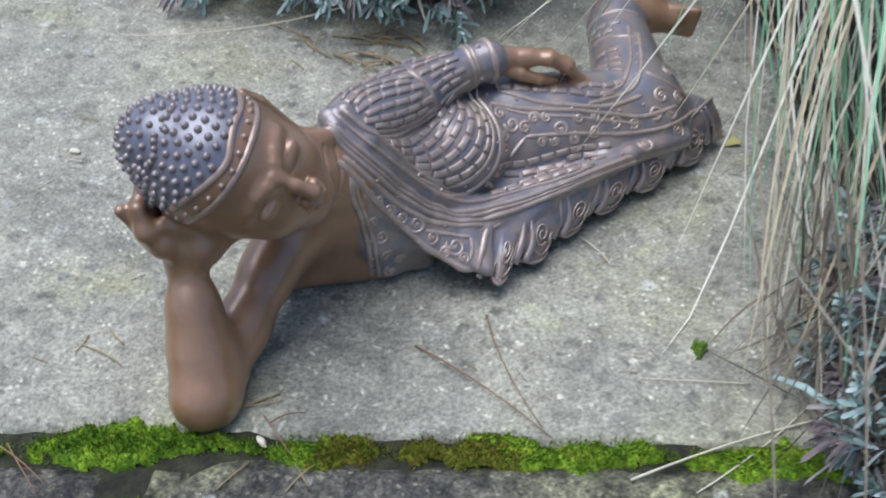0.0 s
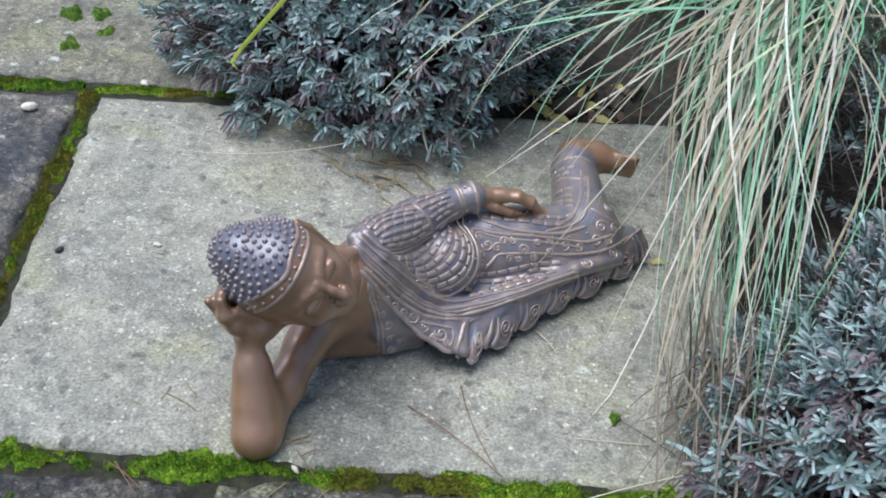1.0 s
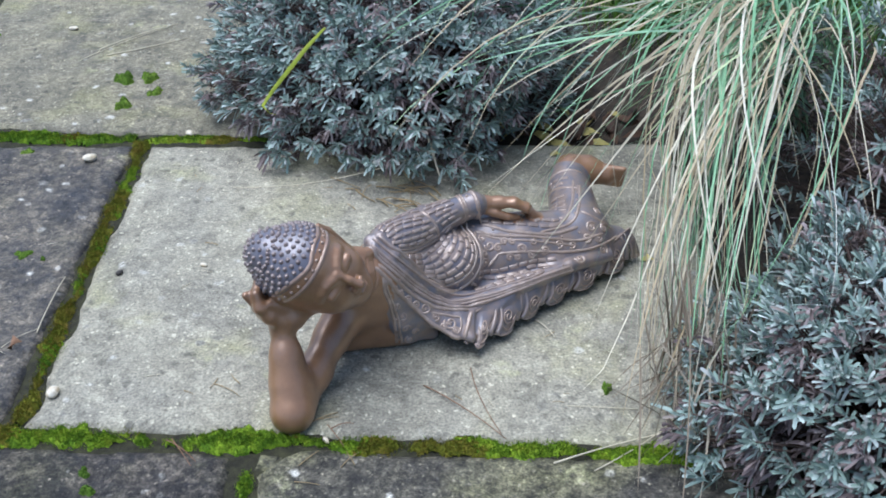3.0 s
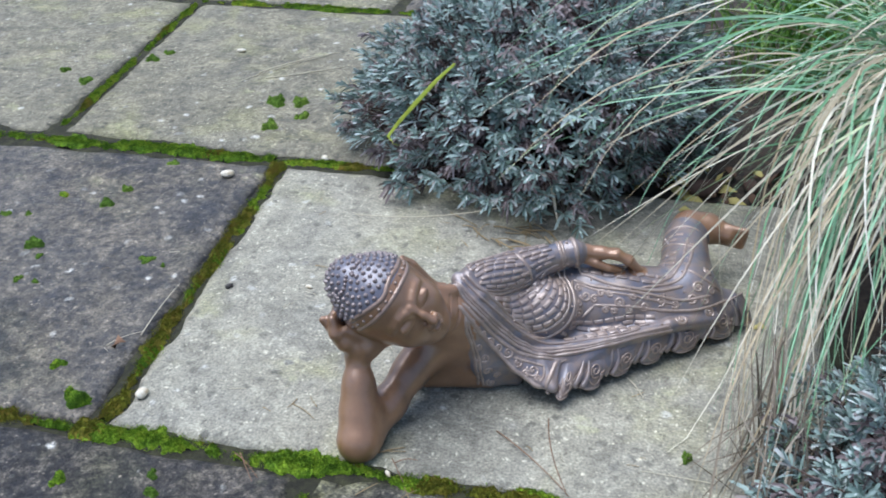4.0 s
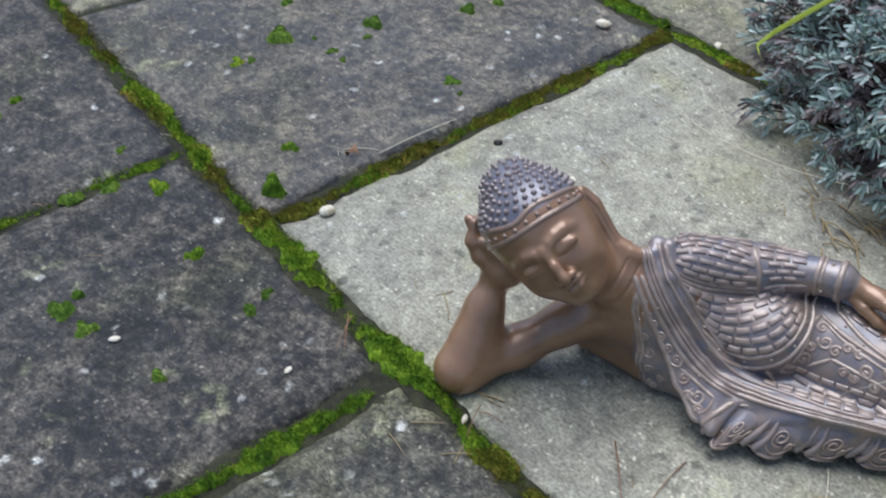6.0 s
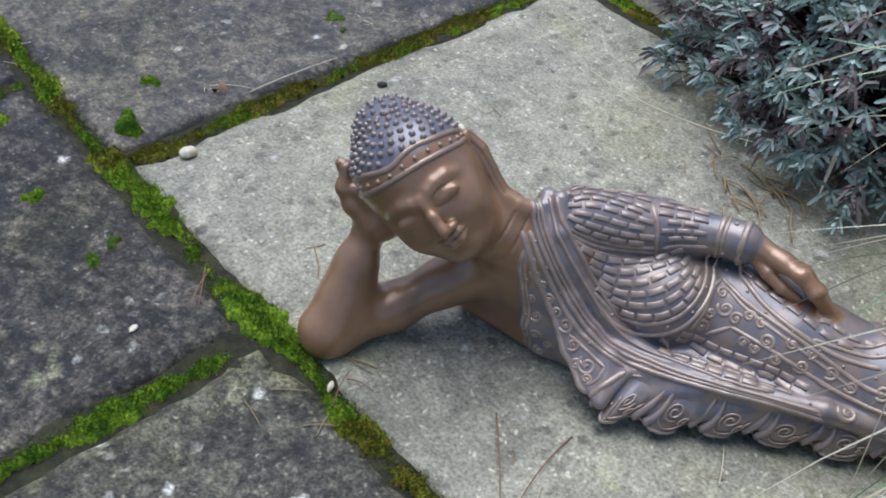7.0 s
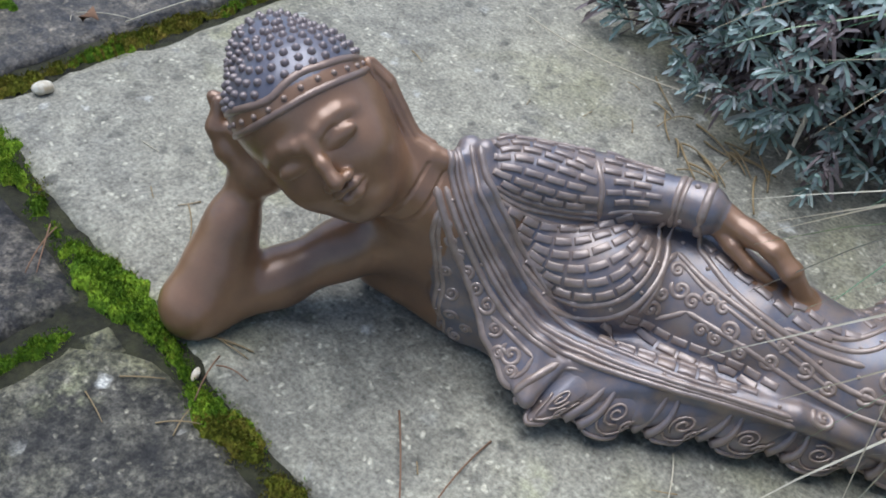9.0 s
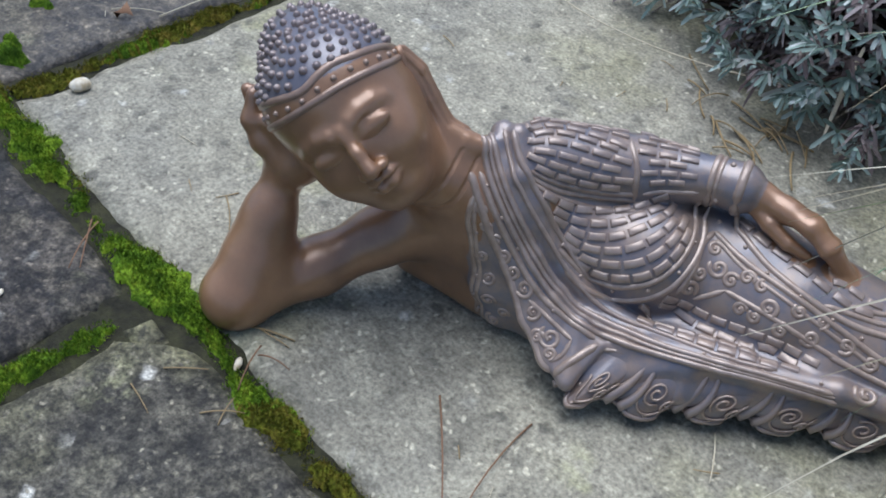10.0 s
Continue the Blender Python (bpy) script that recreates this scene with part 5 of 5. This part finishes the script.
        store.strip(bezier3(Vector((rnd(-0.04, 0.04), rnd(-0.04, 0.04), 0)), Vector((-0.06, -0.02, 0.34)), top, end, 16), w, Vector((-0.69 + rnd(-0.3, 0.3), 0.30 + rnd(-0.3, 0.3), 0.53)), True, 0.25)
    withered = Soup()
    for k in range(70):
        a = Vector((0.715 + gauss(0, 0.030), 0.07 + gauss(0, 0.05), rnd(0.03, 0.16))) - o
        b = Vector((0.695 + gauss(0, 0.035), -0.02 + gauss(0, 0.05), rnd(0.002, 0.02))) - o
        c = a.lerp(b, 0.5) + Vector((gauss(0, 0.015), gauss(0, 0.015), 0.01))
        withered.strip(bezier(a, c, b, 9), rnd(0.0014, 0.0030), Vector((gauss(0, 1), gauss(0, 1), 0.3)), True, 0.25, 6.0)
    withered.object("withered_blades", WITHERED, root, True, "brown withered blades lying at the slab's edge")
    green.object("green_blades", GRASS_GREEN, root, True, "blue-green arching blades")
    dry.object("dry_blades", GRASS_DRY, root, True, "bleached straw-coloured blades")


ornamental_grass()


def green_tuft(centre, blades, height, spread, seed):
    """A tuft of fresh grass in the bed behind the lavender."""
    random.seed(seed)
    root = new("grass_tuft")
    root.location = (centre[0], centre[1], -0.014)
    tagged(root, "fresh green grass tuft in the bed behind the lavender", "grass", "green grass tufts")
    soup = Soup()
    for _ in range(blades):
        q = rnd(0, 2 * math.pi)
        base = Vector((random.gauss(0, spread * 0.3), random.gauss(0, spread * 0.3), 0))
        h = height * rnd(0.5, 1.1)
        out = Vector((math.cos(q), math.sin(q), 0)) * spread * rnd(0.2, 1.2)
        soup.strip(bezier(base, base + out * 0.35 + Vector((0, 0, h)), base + out + Vector((0, 0, h * rnd(0.3, 0.95))), 8), rnd(0.0025, 0.0048), Vector((rnd(-1, 1), rnd(-1, 1), 0.2)), True, 0.25)
    soup.object("foliage", LAWN_GREEN, root, True)


green_tuft((0.80, 1.08), 320, 0.30, 0.22, 61)
green_tuft((1.10, 1.02), 320, 0.32, 0.24, 62)
green_tuft((1.38, 0.86), 260, 0.30, 0.24, 63)


# ---- moss in the joints and on the slabs ----
def moss_shoots(soup, x, y, z, n, spread, blade):
    for _ in range(n):
        b = Vector((x + rnd(-spread, spread), y + rnd(-spread, spread), z))
        d = Vector((rnd(-0.7, 0.7), rnd(-0.7, 0.7), 1)).normalized()
        l = blade * rnd(0.5, 1.25)
        a = d.orthogonal().normalized()
        a = (Matrix.Rotation(rnd(0, 6.28), 3, d) @ a) * l * 0.2
        soup.add([b - a, b + a, b + d * l], [(0, 1, 2)])


def joint_moss(label, a, b, wide, fill, brown=0.15, seed=1, high=0.0045):
    """Moss along a joint from a to b: a lumpy mat with hollows and bare gaps, set with short shoots."""
    random.seed(seed)
    a, b = Vector((*a, 0)), Vector((*b, 0))
    length = (b - a).length
    way = (b - a) / length
    across = Vector((-way.y, way.x, 0))

    def mat(s, w):
        """The height of the mat at s along and w across (-1 to 1), or None where the joint is bare."""
        p = a + way * s + across * (w * wide * 0.55 + 0.22 * wide * noise.noise(Vector((s * 14, seed * 3.1, 0))))
        clump = noise.noise(Vector((p.x * 15, p.y * 15, seed * 1.7))) + 0.5 * noise.noise(Vector((p.x * 48, p.y * 48, seed))) + 0.3 * noise.noise(Vector((p.x * 130, p.y * 130, seed)))
        grown = (clump + 0.45 - 0.9 * abs(w) - 0.70 + fill) / 0.42
        if grown < -0.15:
            return p, None, clump
        grown = min(1.0, max(0.0, grown))
        lump = noise.noise(Vector((p.x * 95, p.y * 95, 5.0))) + 0.6 * noise.noise(Vector((p.x * 230, p.y * 230, 8.0)))
        return p, -0.0085 + (high + 0.0085) * grown ** 0.75 * (0.86 + 0.24 * lump), clump

    green, rust = Soup(), Soup()

    def kind(p):
        return rust if noise.noise(Vector((p.x * 13, p.y * 13, 40 + seed))) > 0.45 - brown * 1.6 + 0.25 * noise.noise(Vector((p.x * 200, p.y * 200, 3.0))) else green

    n, across_n = int(length / 0.0022), 14
    grid = [[mat(length * i / n, -1.15 + 2.3 * k / across_n) for k in range(across_n + 1)] for i in range(n + 1)]
    for store in (green, rust):
        number = {}
        verts, faces = [], []
        for i in range(n):
            for k in range(across_n):
                four = ((i, k), (i + 1, k), (i + 1, k + 1), (i, k + 1))
                cells = [grid[a][b] for a, b in four]
                if any(c[1] is None for c in cells) or max(c[1] for c in cells) < -0.0075 or kind(cells[0][0]) is not store:
                    continue
                for key, c in zip(four, cells):
                    if key not in number:
                        number[key] = len(verts)
                        verts.append(Vector((c[0].x, c[0].y, c[1] - 0.0008)))
                faces.append(tuple(number[key] for key in reversed(four)))
        store.add(verts, faces)
    for _ in range(int(length * wide * 1.5e6)):
        p, z, clump = mat(rnd(0, length), gauss_clip())
        if z is not None and (z > 0.0 or rnd(0, 1) < 0.4):
            moss_shoots(kind(p), p.x, p.y, max(z, -0.001) - 0.001, 1, 0.0, 0.0027)
    top = new("joint_moss")
    tagged(top, label, "moss", "moss in the joints", "stuff")
    if green.v:
        green.object("green_moss", MOSS, top, True, "bright green moss")
    if rust.v:
        rust.object("brown_moss", MOSS_BROWN, top, True, "brownish moss")


def gauss_clip():
    return max(-1.2, min(1.2, random.gauss(0, 0.55)))


joint_moss("green and brown moss in a paving joint", (-0.03, -0.010), (0.72, -0.036), 0.035, 0.90, 0.22, 1)
joint_moss("green and brown moss in a paving joint", (-0.008, 0.005), (-0.005, 0.60), 0.031, 0.78, 0.34, 2)
joint_moss("bright green moss in a paving joint", (-0.62, 0.622), (-0.02, 0.613), 0.032, 0.95, 0.08, 3)
joint_moss("green moss in a paving joint", (-0.90, 0.658), (-0.60, 0.620), 0.024, 0.84, 0.2, 13)
joint_moss("patchy moss in a paving joint", (-0.02, 0.612), (0.20, 0.613), 0.020, 0.75, 0.1, 12)
joint_moss("green and brown moss in a paving joint", (-0.66, 0.026), (-0.03, -0.013), 0.032, 0.90, 0.22, 4)
joint_moss("green moss in a paving joint", (-0.176, -0.02), (-0.174, -0.28), 0.028, 0.78, 0.1, 5)
joint_moss("green moss in a paving joint", (0.250, -0.058), (0.245, -0.35), 0.026, 0.76, 0.12, 6)
joint_moss("moss in a paving joint", (-0.41, 0.65), (-0.408, 1.23), 0.020, 0.72, 0.0, 7)
joint_moss("moss in a paving joint", (-0.512, 0.44), (-0.498, 0.60), 0.016, 0.72, 0.1, 8)
joint_moss("moss in a paving joint", (-0.852, 0.05), (-0.852, 0.34), 0.016, 0.8, 0.1, 9)
joint_moss("moss in a paving joint", (-0.40, 1.248), (0.20, 1.248), 0.022, 0.72, 0.0, 10)


def moss_tuft(x, y, r, high, material=MOSS_BRIGHT, lobes=3, label="small cushion of bright green moss growing on a slab"):
    """A low ragged cushion of a few lobes on a slab's face."""
    soup = Soup()
    seats = [(0.0, 0.0, 0.8)] + [(math.cos(n * 2.2 + x * 40) * rnd(0.6, 1.0), math.sin(n * 2.2 + x * 40) * rnd(0.6, 1.0), rnd(0.4, 0.65)) for n in range(1, lobes + 1)]

    def height(u, v):
        h = max(1 - ((u - a) ** 2 + (v - b) ** 2) / c ** 2 for a, b, c in seats)
        q = Vector((x + u * r, y + v * r, 0.0))
        h += 0.38 * noise.noise(q * 130) + 0.30 * noise.noise(q * 300)
        return high * 1.15 * max(0.0, min(1.0, h)) ** 0.6 - 0.0012

    n = 18
    grid = [[height(-1.7 + 3.4 * i / n, -1.7 + 3.4 * k / n) for k in range(n + 1)] for i in range(n + 1)]
    cells = []
    for i in range(n):
        for k in range(n):
            if max(grid[i][k], grid[i + 1][k], grid[i][k + 1], grid[i + 1][k + 1]) > -0.001:
                cells.append((i * (n + 1) + k, (i + 1) * (n + 1) + k, (i + 1) * (n + 1) + k + 1, i * (n + 1) + k + 1))
    soup.add([Vector((x + (-1.7 + 3.4 * a / n) * r, y + (-1.7 + 3.4 * b / n) * r, grid[a][b])) for a in range(n + 1) for b in range(n + 1)], cells)
    for _ in range(int(60 + r * r * 1.4e7)):
        u, v = rnd(-1.7, 1.7), rnd(-1.7, 1.7)
        h = height(u, v)
        if h > -0.001:
            moss_shoots(soup, x + u * r, y + v * r, h - 0.0004, 1, 0.0, 0.0021)
    ob = soup.object("moss_tuft", material, None, True)
    tagged(ob, label, "moss", "moss tufts on the slabs")


random.seed(77)
for x, y, r, h, lobes in ((-0.311, 0.203, 0.013, 0.010, 4), (-0.265, 0.317, 0.010, 0.008, 3), (-0.217, 0.439, 0.009, 0.006, 3), (-0.206, 0.481, 0.007, 0.006, 2),
                          (-0.348, 0.386, 0.006, 0.004, 2), (-0.171, 0.573, 0.008, 0.003, 3), (-0.095, 0.311, 0.008, 0.003, 3), (-0.245, 0.292, 0.006, 0.003, 2),
                          (-0.016, -0.231, 0.011, 0.008, 3), (-0.027, -0.210, 0.006, 0.006, 1), (0.020, -0.224, 0.008, 0.005, 3), (0.094, -0.090, 0.007, 0.006, 1),
                          (0.084, -0.066, 0.006, 0.004, 2), (-0.160, -0.108, 0.008, 0.005, 2), (-0.170, -0.150, 0.009, 0.006, 2), (0.118, -0.200, 0.007, 0.005, 2),
                          (-0.064, 0.717, 0.011, 0.008, 3), (-0.085, 0.804, 0.013, 0.010, 4), (-0.044, 0.809, 0.011, 0.009, 3), (-0.022, 0.759, 0.009, 0.006, 2),
                          (-0.513, 0.868, 0.008, 0.005, 3), (-0.453, 0.829, 0.010, 0.006, 3), (-0.375, 0.943, 0.010, 0.006, 3), (-0.355, 0.973, 0.008, 0.005, 2), (0.626, 0.061, 0.005, 0.008, 3)):
    moss_tuft(x, y, r * 1.1, h * 1.15, MOSS_BRIGHT, lobes)
for x, y, r, h in ((-0.290, 0.452, 0.007, 0.005), (-0.048, 0.024, 0.013, 0.014), (-0.103, 0.084, 0.008, 0.006), (-0.007, -0.092, 0.009, 0.007), (-0.129, -0.066, 0.011, 0.007), (-0.390, -0.120, 0.007, 0.005)):
    moss_tuft(x, y, r, h, MOSS, 2, "small olive-green moss cushion growing on a dark slab")
for x, y, r in ((-0.245, 0.238, 0.007), (-0.219, 0.236, 0.005), (-0.296, 0.132, 0.009), (-0.289, 0.147, 0.006), (-0.068, 0.302, 0.004), (-0.388, 0.261, 0.008), (-0.316, 0.392, 0.006), (-0.219, -0.069, 0.006), (-0.369, -0.151, 0.006), (-0.284, 0.238, 0.004)):
    moss_tuft(x, y, r, 0.0035, MOSS_BRIGHT if r < 0.0085 else MOSS, 2, "thin flat patch of green moss growing on a slab")


# ---- pebbles, straws, twigs and fallen leaves ----
def pebble(name, label, x, y, size, material, seed, z=0.0):
    """A rounded stone, resting on the slab."""
    bm = bmesh.new()
    bmesh.ops.create_icosphere(bm, subdivisions=3, radius=1.0)
    for v in bm.verts:
        k = 1 + 0.16 * noise.noise(v.co * 1.3 + Vector((seed, 0, 0))) + 0.06 * noise.noise(v.co * 3.5 + Vector((0, seed, 0)))
        v.co = Vector((v.co.x * size[0], v.co.y * size[1], v.co.z * size[2])) * 0.5 * k
    me = bpy.data.meshes.new(name)
    bm.to_mesh(me)
    bm.free()
    me.materials.append(material)
    me.shade_smooth()
    ob = new(name, me)
    ob.location = (x, y, z + size[2] * 0.44)
    ob.rotation_euler = (0, 0, seed)
    tagged(ob, label, "pebble", "pebbles on the slabs")


pebble("pebble", "small white pebble on the dark slab", -0.072, 0.549, (0.022, 0.015, 0.010), PEBBLE, 0.4)
pebble("pebble", "small cream pebble near the slab's corner", 0.021, 0.049, (0.017, 0.013, 0.010), PEBBLE, 1.3)
pebble("pebble", "small tan pebble in the mossy joint", 0.059, 0.622, (0.014, 0.011, 0.009), PEBBLE, 2.2)
pebble("pebble", "small white stone chip on the buff slab", -0.223, 1.003, (0.018, 0.010, 0.007), PEBBLE, 3.1)
pebble("pebble", "small white stone chip on the dark slab", 0.050, -0.208, (0.011, 0.007, 0.004), PEBBLE, 4.2)
pebble("pebble", "small white stone chip on the dark slab", 0.183, -0.104, (0.009, 0.006, 0.003), PEBBLE, 5.0)
pebble("pebble", "tiny pale stone chip on the buff slab", 0.141, 0.289, (0.010, 0.006, 0.004), PEBBLE, 5.9)
pebble("pebble", "tiny pale stone chip in the joint", 0.325, -0.016, (0.005, 0.011, 0.004), PEBBLE, 0.6, -0.003)
pebble("seed_pod", "small dark seed lying on the buff slab", 0.039, 0.270, (0.011, 0.007, 0.006), DARK_PEBBLE, 0.9)
pebble("bark_chip", "dark purple-brown bark chip on the soil", 0.632, 0.640, (0.055, 0.034, 0.026), BARK, 0.5, -0.014)
pebble("bark_chip", "small dark bark chip on the soil", 0.700, 0.665, (0.035, 0.022, 0.018), BARK, 1.7, -0.014)


def straw(name, label, a, b, r, material, bend=0.06, lift=0.0, z=0.001):
    """A thin stalk lying on the paving from a to b."""
    a, b = Vector((*a, z + r)), Vector((*b, z + r))
    d = b - a
    side = Vector((-d.y, d.x, 0)) * bend
    pts = bezier(a, (a + b) / 2 + side + Vector((0, 0, lift)), b, 8)
    soup = Soup()
    soup.tube(pts, [r * (1 - 0.35 * k / 7) for k in range(8)], 6)
    ob = soup.object(name, material)
    tagged(ob, label, "straw", "dry stalks on the paving")


straw("twig", "thin red-brown twig on the buff slab", (0.425, 0.066), (0.513, -0.016), 0.0007, TWIG, 0.03, 0.006)
straw("twig", "thin curved red-brown twig on the buff slab", (0.477, 0.096), (0.508, -0.008), 0.0006, TWIG, -0.10, 0.005)
for a, b, r, bend in (((0.305, 0.006), (0.334, 0.022), 0.0010, 0.05), ((0.309, 0.010), (0.336, 0.016), 0.0007, -0.05), ((0.555, 0.182), (0.576, 0.149), 0.0008, 0.04), ((0.193, 0.067), (0.224, 0.048), 0.0007, 0.08),
                      ((0.196, 0.076), (0.190, 0.060), 0.0006, 0.08), ((0.344, -0.057), (0.361, -0.036), 0.0007, 0.05), ((0.358, -0.054), (0.347, -0.034), 0.0006, 0.03),
                      ((0.301, -0.055), (0.319, -0.034), 0.0007, 0.02), ((0.299, -0.077), (0.325, -0.081), 0.0006, 0.03), ((-0.029, 0.153), (-0.027, 0.263), 0.0010, 0.03),
                      ((-0.062, 0.126), (-0.030, 0.160), 0.0007, 0.06), ((-0.155, 0.916), (-0.040, 1.026), 0.0012, 0.06), ((-0.136, 0.895), (-0.011, 0.966), 0.0012, -0.05),
                      ((-0.175, 0.877), (-0.055, 1.012), 0.0009, 0.04), ((0.134, 0.338), (0.152, 0.334), 0.0008, 0.02), ((0.655, 0.030), (0.580, 0.035), 0.0006, 0.03),
                      ((0.560, -0.050), (0.700, 0.000), 0.0012, 0.04), ((0.600, -0.060), (0.690, 0.010), 0.0008, -0.05)):
    straw("straw", "thin pale dry stalk lying on the paving", a, b, r * 0.8, GRASS_DRY if a[0] > 0.5 or a[0] < 0 else STRAW, bend, rnd(0.0, 0.004))
for a, b in (((0.160, -0.022), (0.196, -0.052)), ((0.165, -0.020), (0.192, -0.058)), ((0.330, -0.004), (0.352, 0.004)), ((0.325, 0.002), (0.345, -0.030))):
    straw("pine_needle", "thin brown needle lying across the mossy joint", a, b, 0.0006, TWIG, rnd(-0.06, 0.06), 0.006, 0.003)
random.seed(31)
for k in range(26):
    x, y = random.gauss(0.385, 0.028), random.gauss(0.452, 0.020)
    q, l = random.gauss(-0.7, 0.7), rnd(0.018, 0.055)
    straw("straw", "golden dry stalk in a small heap behind the statue", (x - math.cos(q) * l / 2, y - math.sin(q) * l / 2), (x + math.cos(q) * l / 2, y + math.sin(q) * l / 2), rnd(0.0006, 0.0012), STRAW, rnd(-0.12, 0.12), rnd(0.0, 0.010))


def leaf(name, label, points, width, material, category="leaf", group="", side=(0.5, 0.6, 0.3)):
    soup = Soup()
    soup.strip([Vector(p) for p in points], width, Vector(side), True, 0.25)
    # a second skin just under the first gives it thickness
    n = len(soup.v)
    soup.add([v - Vector((0, 0, 0.0004)) for v in soup.v], [tuple(reversed(f)) for f in soup.f])
    ob = soup.object(name, material)
    tagged(ob, label, category, group)


leaf("bent_blade", "bent lime-green leaf blade caught on the lavender", [(0.285, 0.535, 0.215), (0.262, 0.520, 0.195), (0.235, 0.508, 0.165), (0.212, 0.500, 0.138), (0.198, 0.496, 0.118), (0.206, 0.492, 0.110), (0.216, 0.490, 0.108)], 0.006, LIME_LEAF, side=(0.75, -0.1, -0.6))
leaf("dry_stalk", "bleached broken stalk leaning out of the lavender", [(0.418, 0.530, 0.075), (0.424, 0.508, 0.058), (0.434, 0.480, 0.034), (0.441, 0.462, 0.018)], 0.005, GRASS_DRY)
leaf("pale_leaf", "pale silvery leaf lying beside the dry grass", [(0.668, 0.028, 0.012), (0.682, 0.010, 0.022), (0.698, -0.014, 0.026), (0.716, -0.040, 0.030)], 0.005, LAVENDER_LEAF)
pts = bezier(Vector((0.150, 0.470, 0.004)), Vector((0.330, 0.420, 0.030)), Vector((0.500, 0.560, 0.050)), 16)
soup = Soup()
soup.tube(pts, [0.0006] * 16, 5)
tagged(soup.object("dry_stalk", GRASS_DRY), "long thin arching stalk under the lavender's edge", "straw")
random.seed(91)
for k in range(34):
    x, y, s = rnd(0.52, 0.76), rnd(0.615, 0.72), rnd(0.010, 0.024)
    q = rnd(0, 6.28)
    d = Vector((math.cos(q), math.sin(q), 0))
    z = -0.010 + rnd(0, 0.006)
    o = Vector((x, y, z))
    yellow = k % 2 == 0
    leaf("fallen_leaf", "small yellow fallen leaf on the soil" if yellow else "small brown fallen leaf on the soil", [o - d * s, o + Vector((0, 0, 0.004)), o + d * s], s * 0.9, LEAF_YELLOW if yellow else LEAF_BROWN, "leaf", "leaf litter")
for x, y in ((0.705, 0.304), (0.607, 0.566)):
    leaf("fallen_leaf", "small yellow fallen leaf on the slab", [(x - 0.008, y, 0.002), (x, y + 0.002, 0.006), (x + 0.008, y, 0.003)], 0.011, LEAF_YELLOW, "leaf", "leaf litter")
leaf("fallen_leaf", "small curled orange-brown leaf in the joint", [(-0.052, 0.124, 0.002), (-0.046, 0.132, 0.010), (-0.040, 0.134, 0.004)], 0.012, TWIG, "leaf", "leaf litter")
# bits of stalk and leaf blown over the slabs
random.seed(58)
for k in range(46):
    x, y = (rnd(0.02, 0.66), rnd(-0.02, 0.56)) if k % 3 else (rnd(-0.5, 0.25), rnd(-0.35, 0.55))
    q, l = rnd(0, 6.28), rnd(0.006, 0.020)
    straw("straw", "tiny bit of dry stalk blown onto the paving", (x, y), (x + math.cos(q) * l, y + math.sin(q) * l), rnd(0.0003, 0.0006), GRASS_DRY if k % 2 else STRAW, rnd(-0.1, 0.1), 0.001)
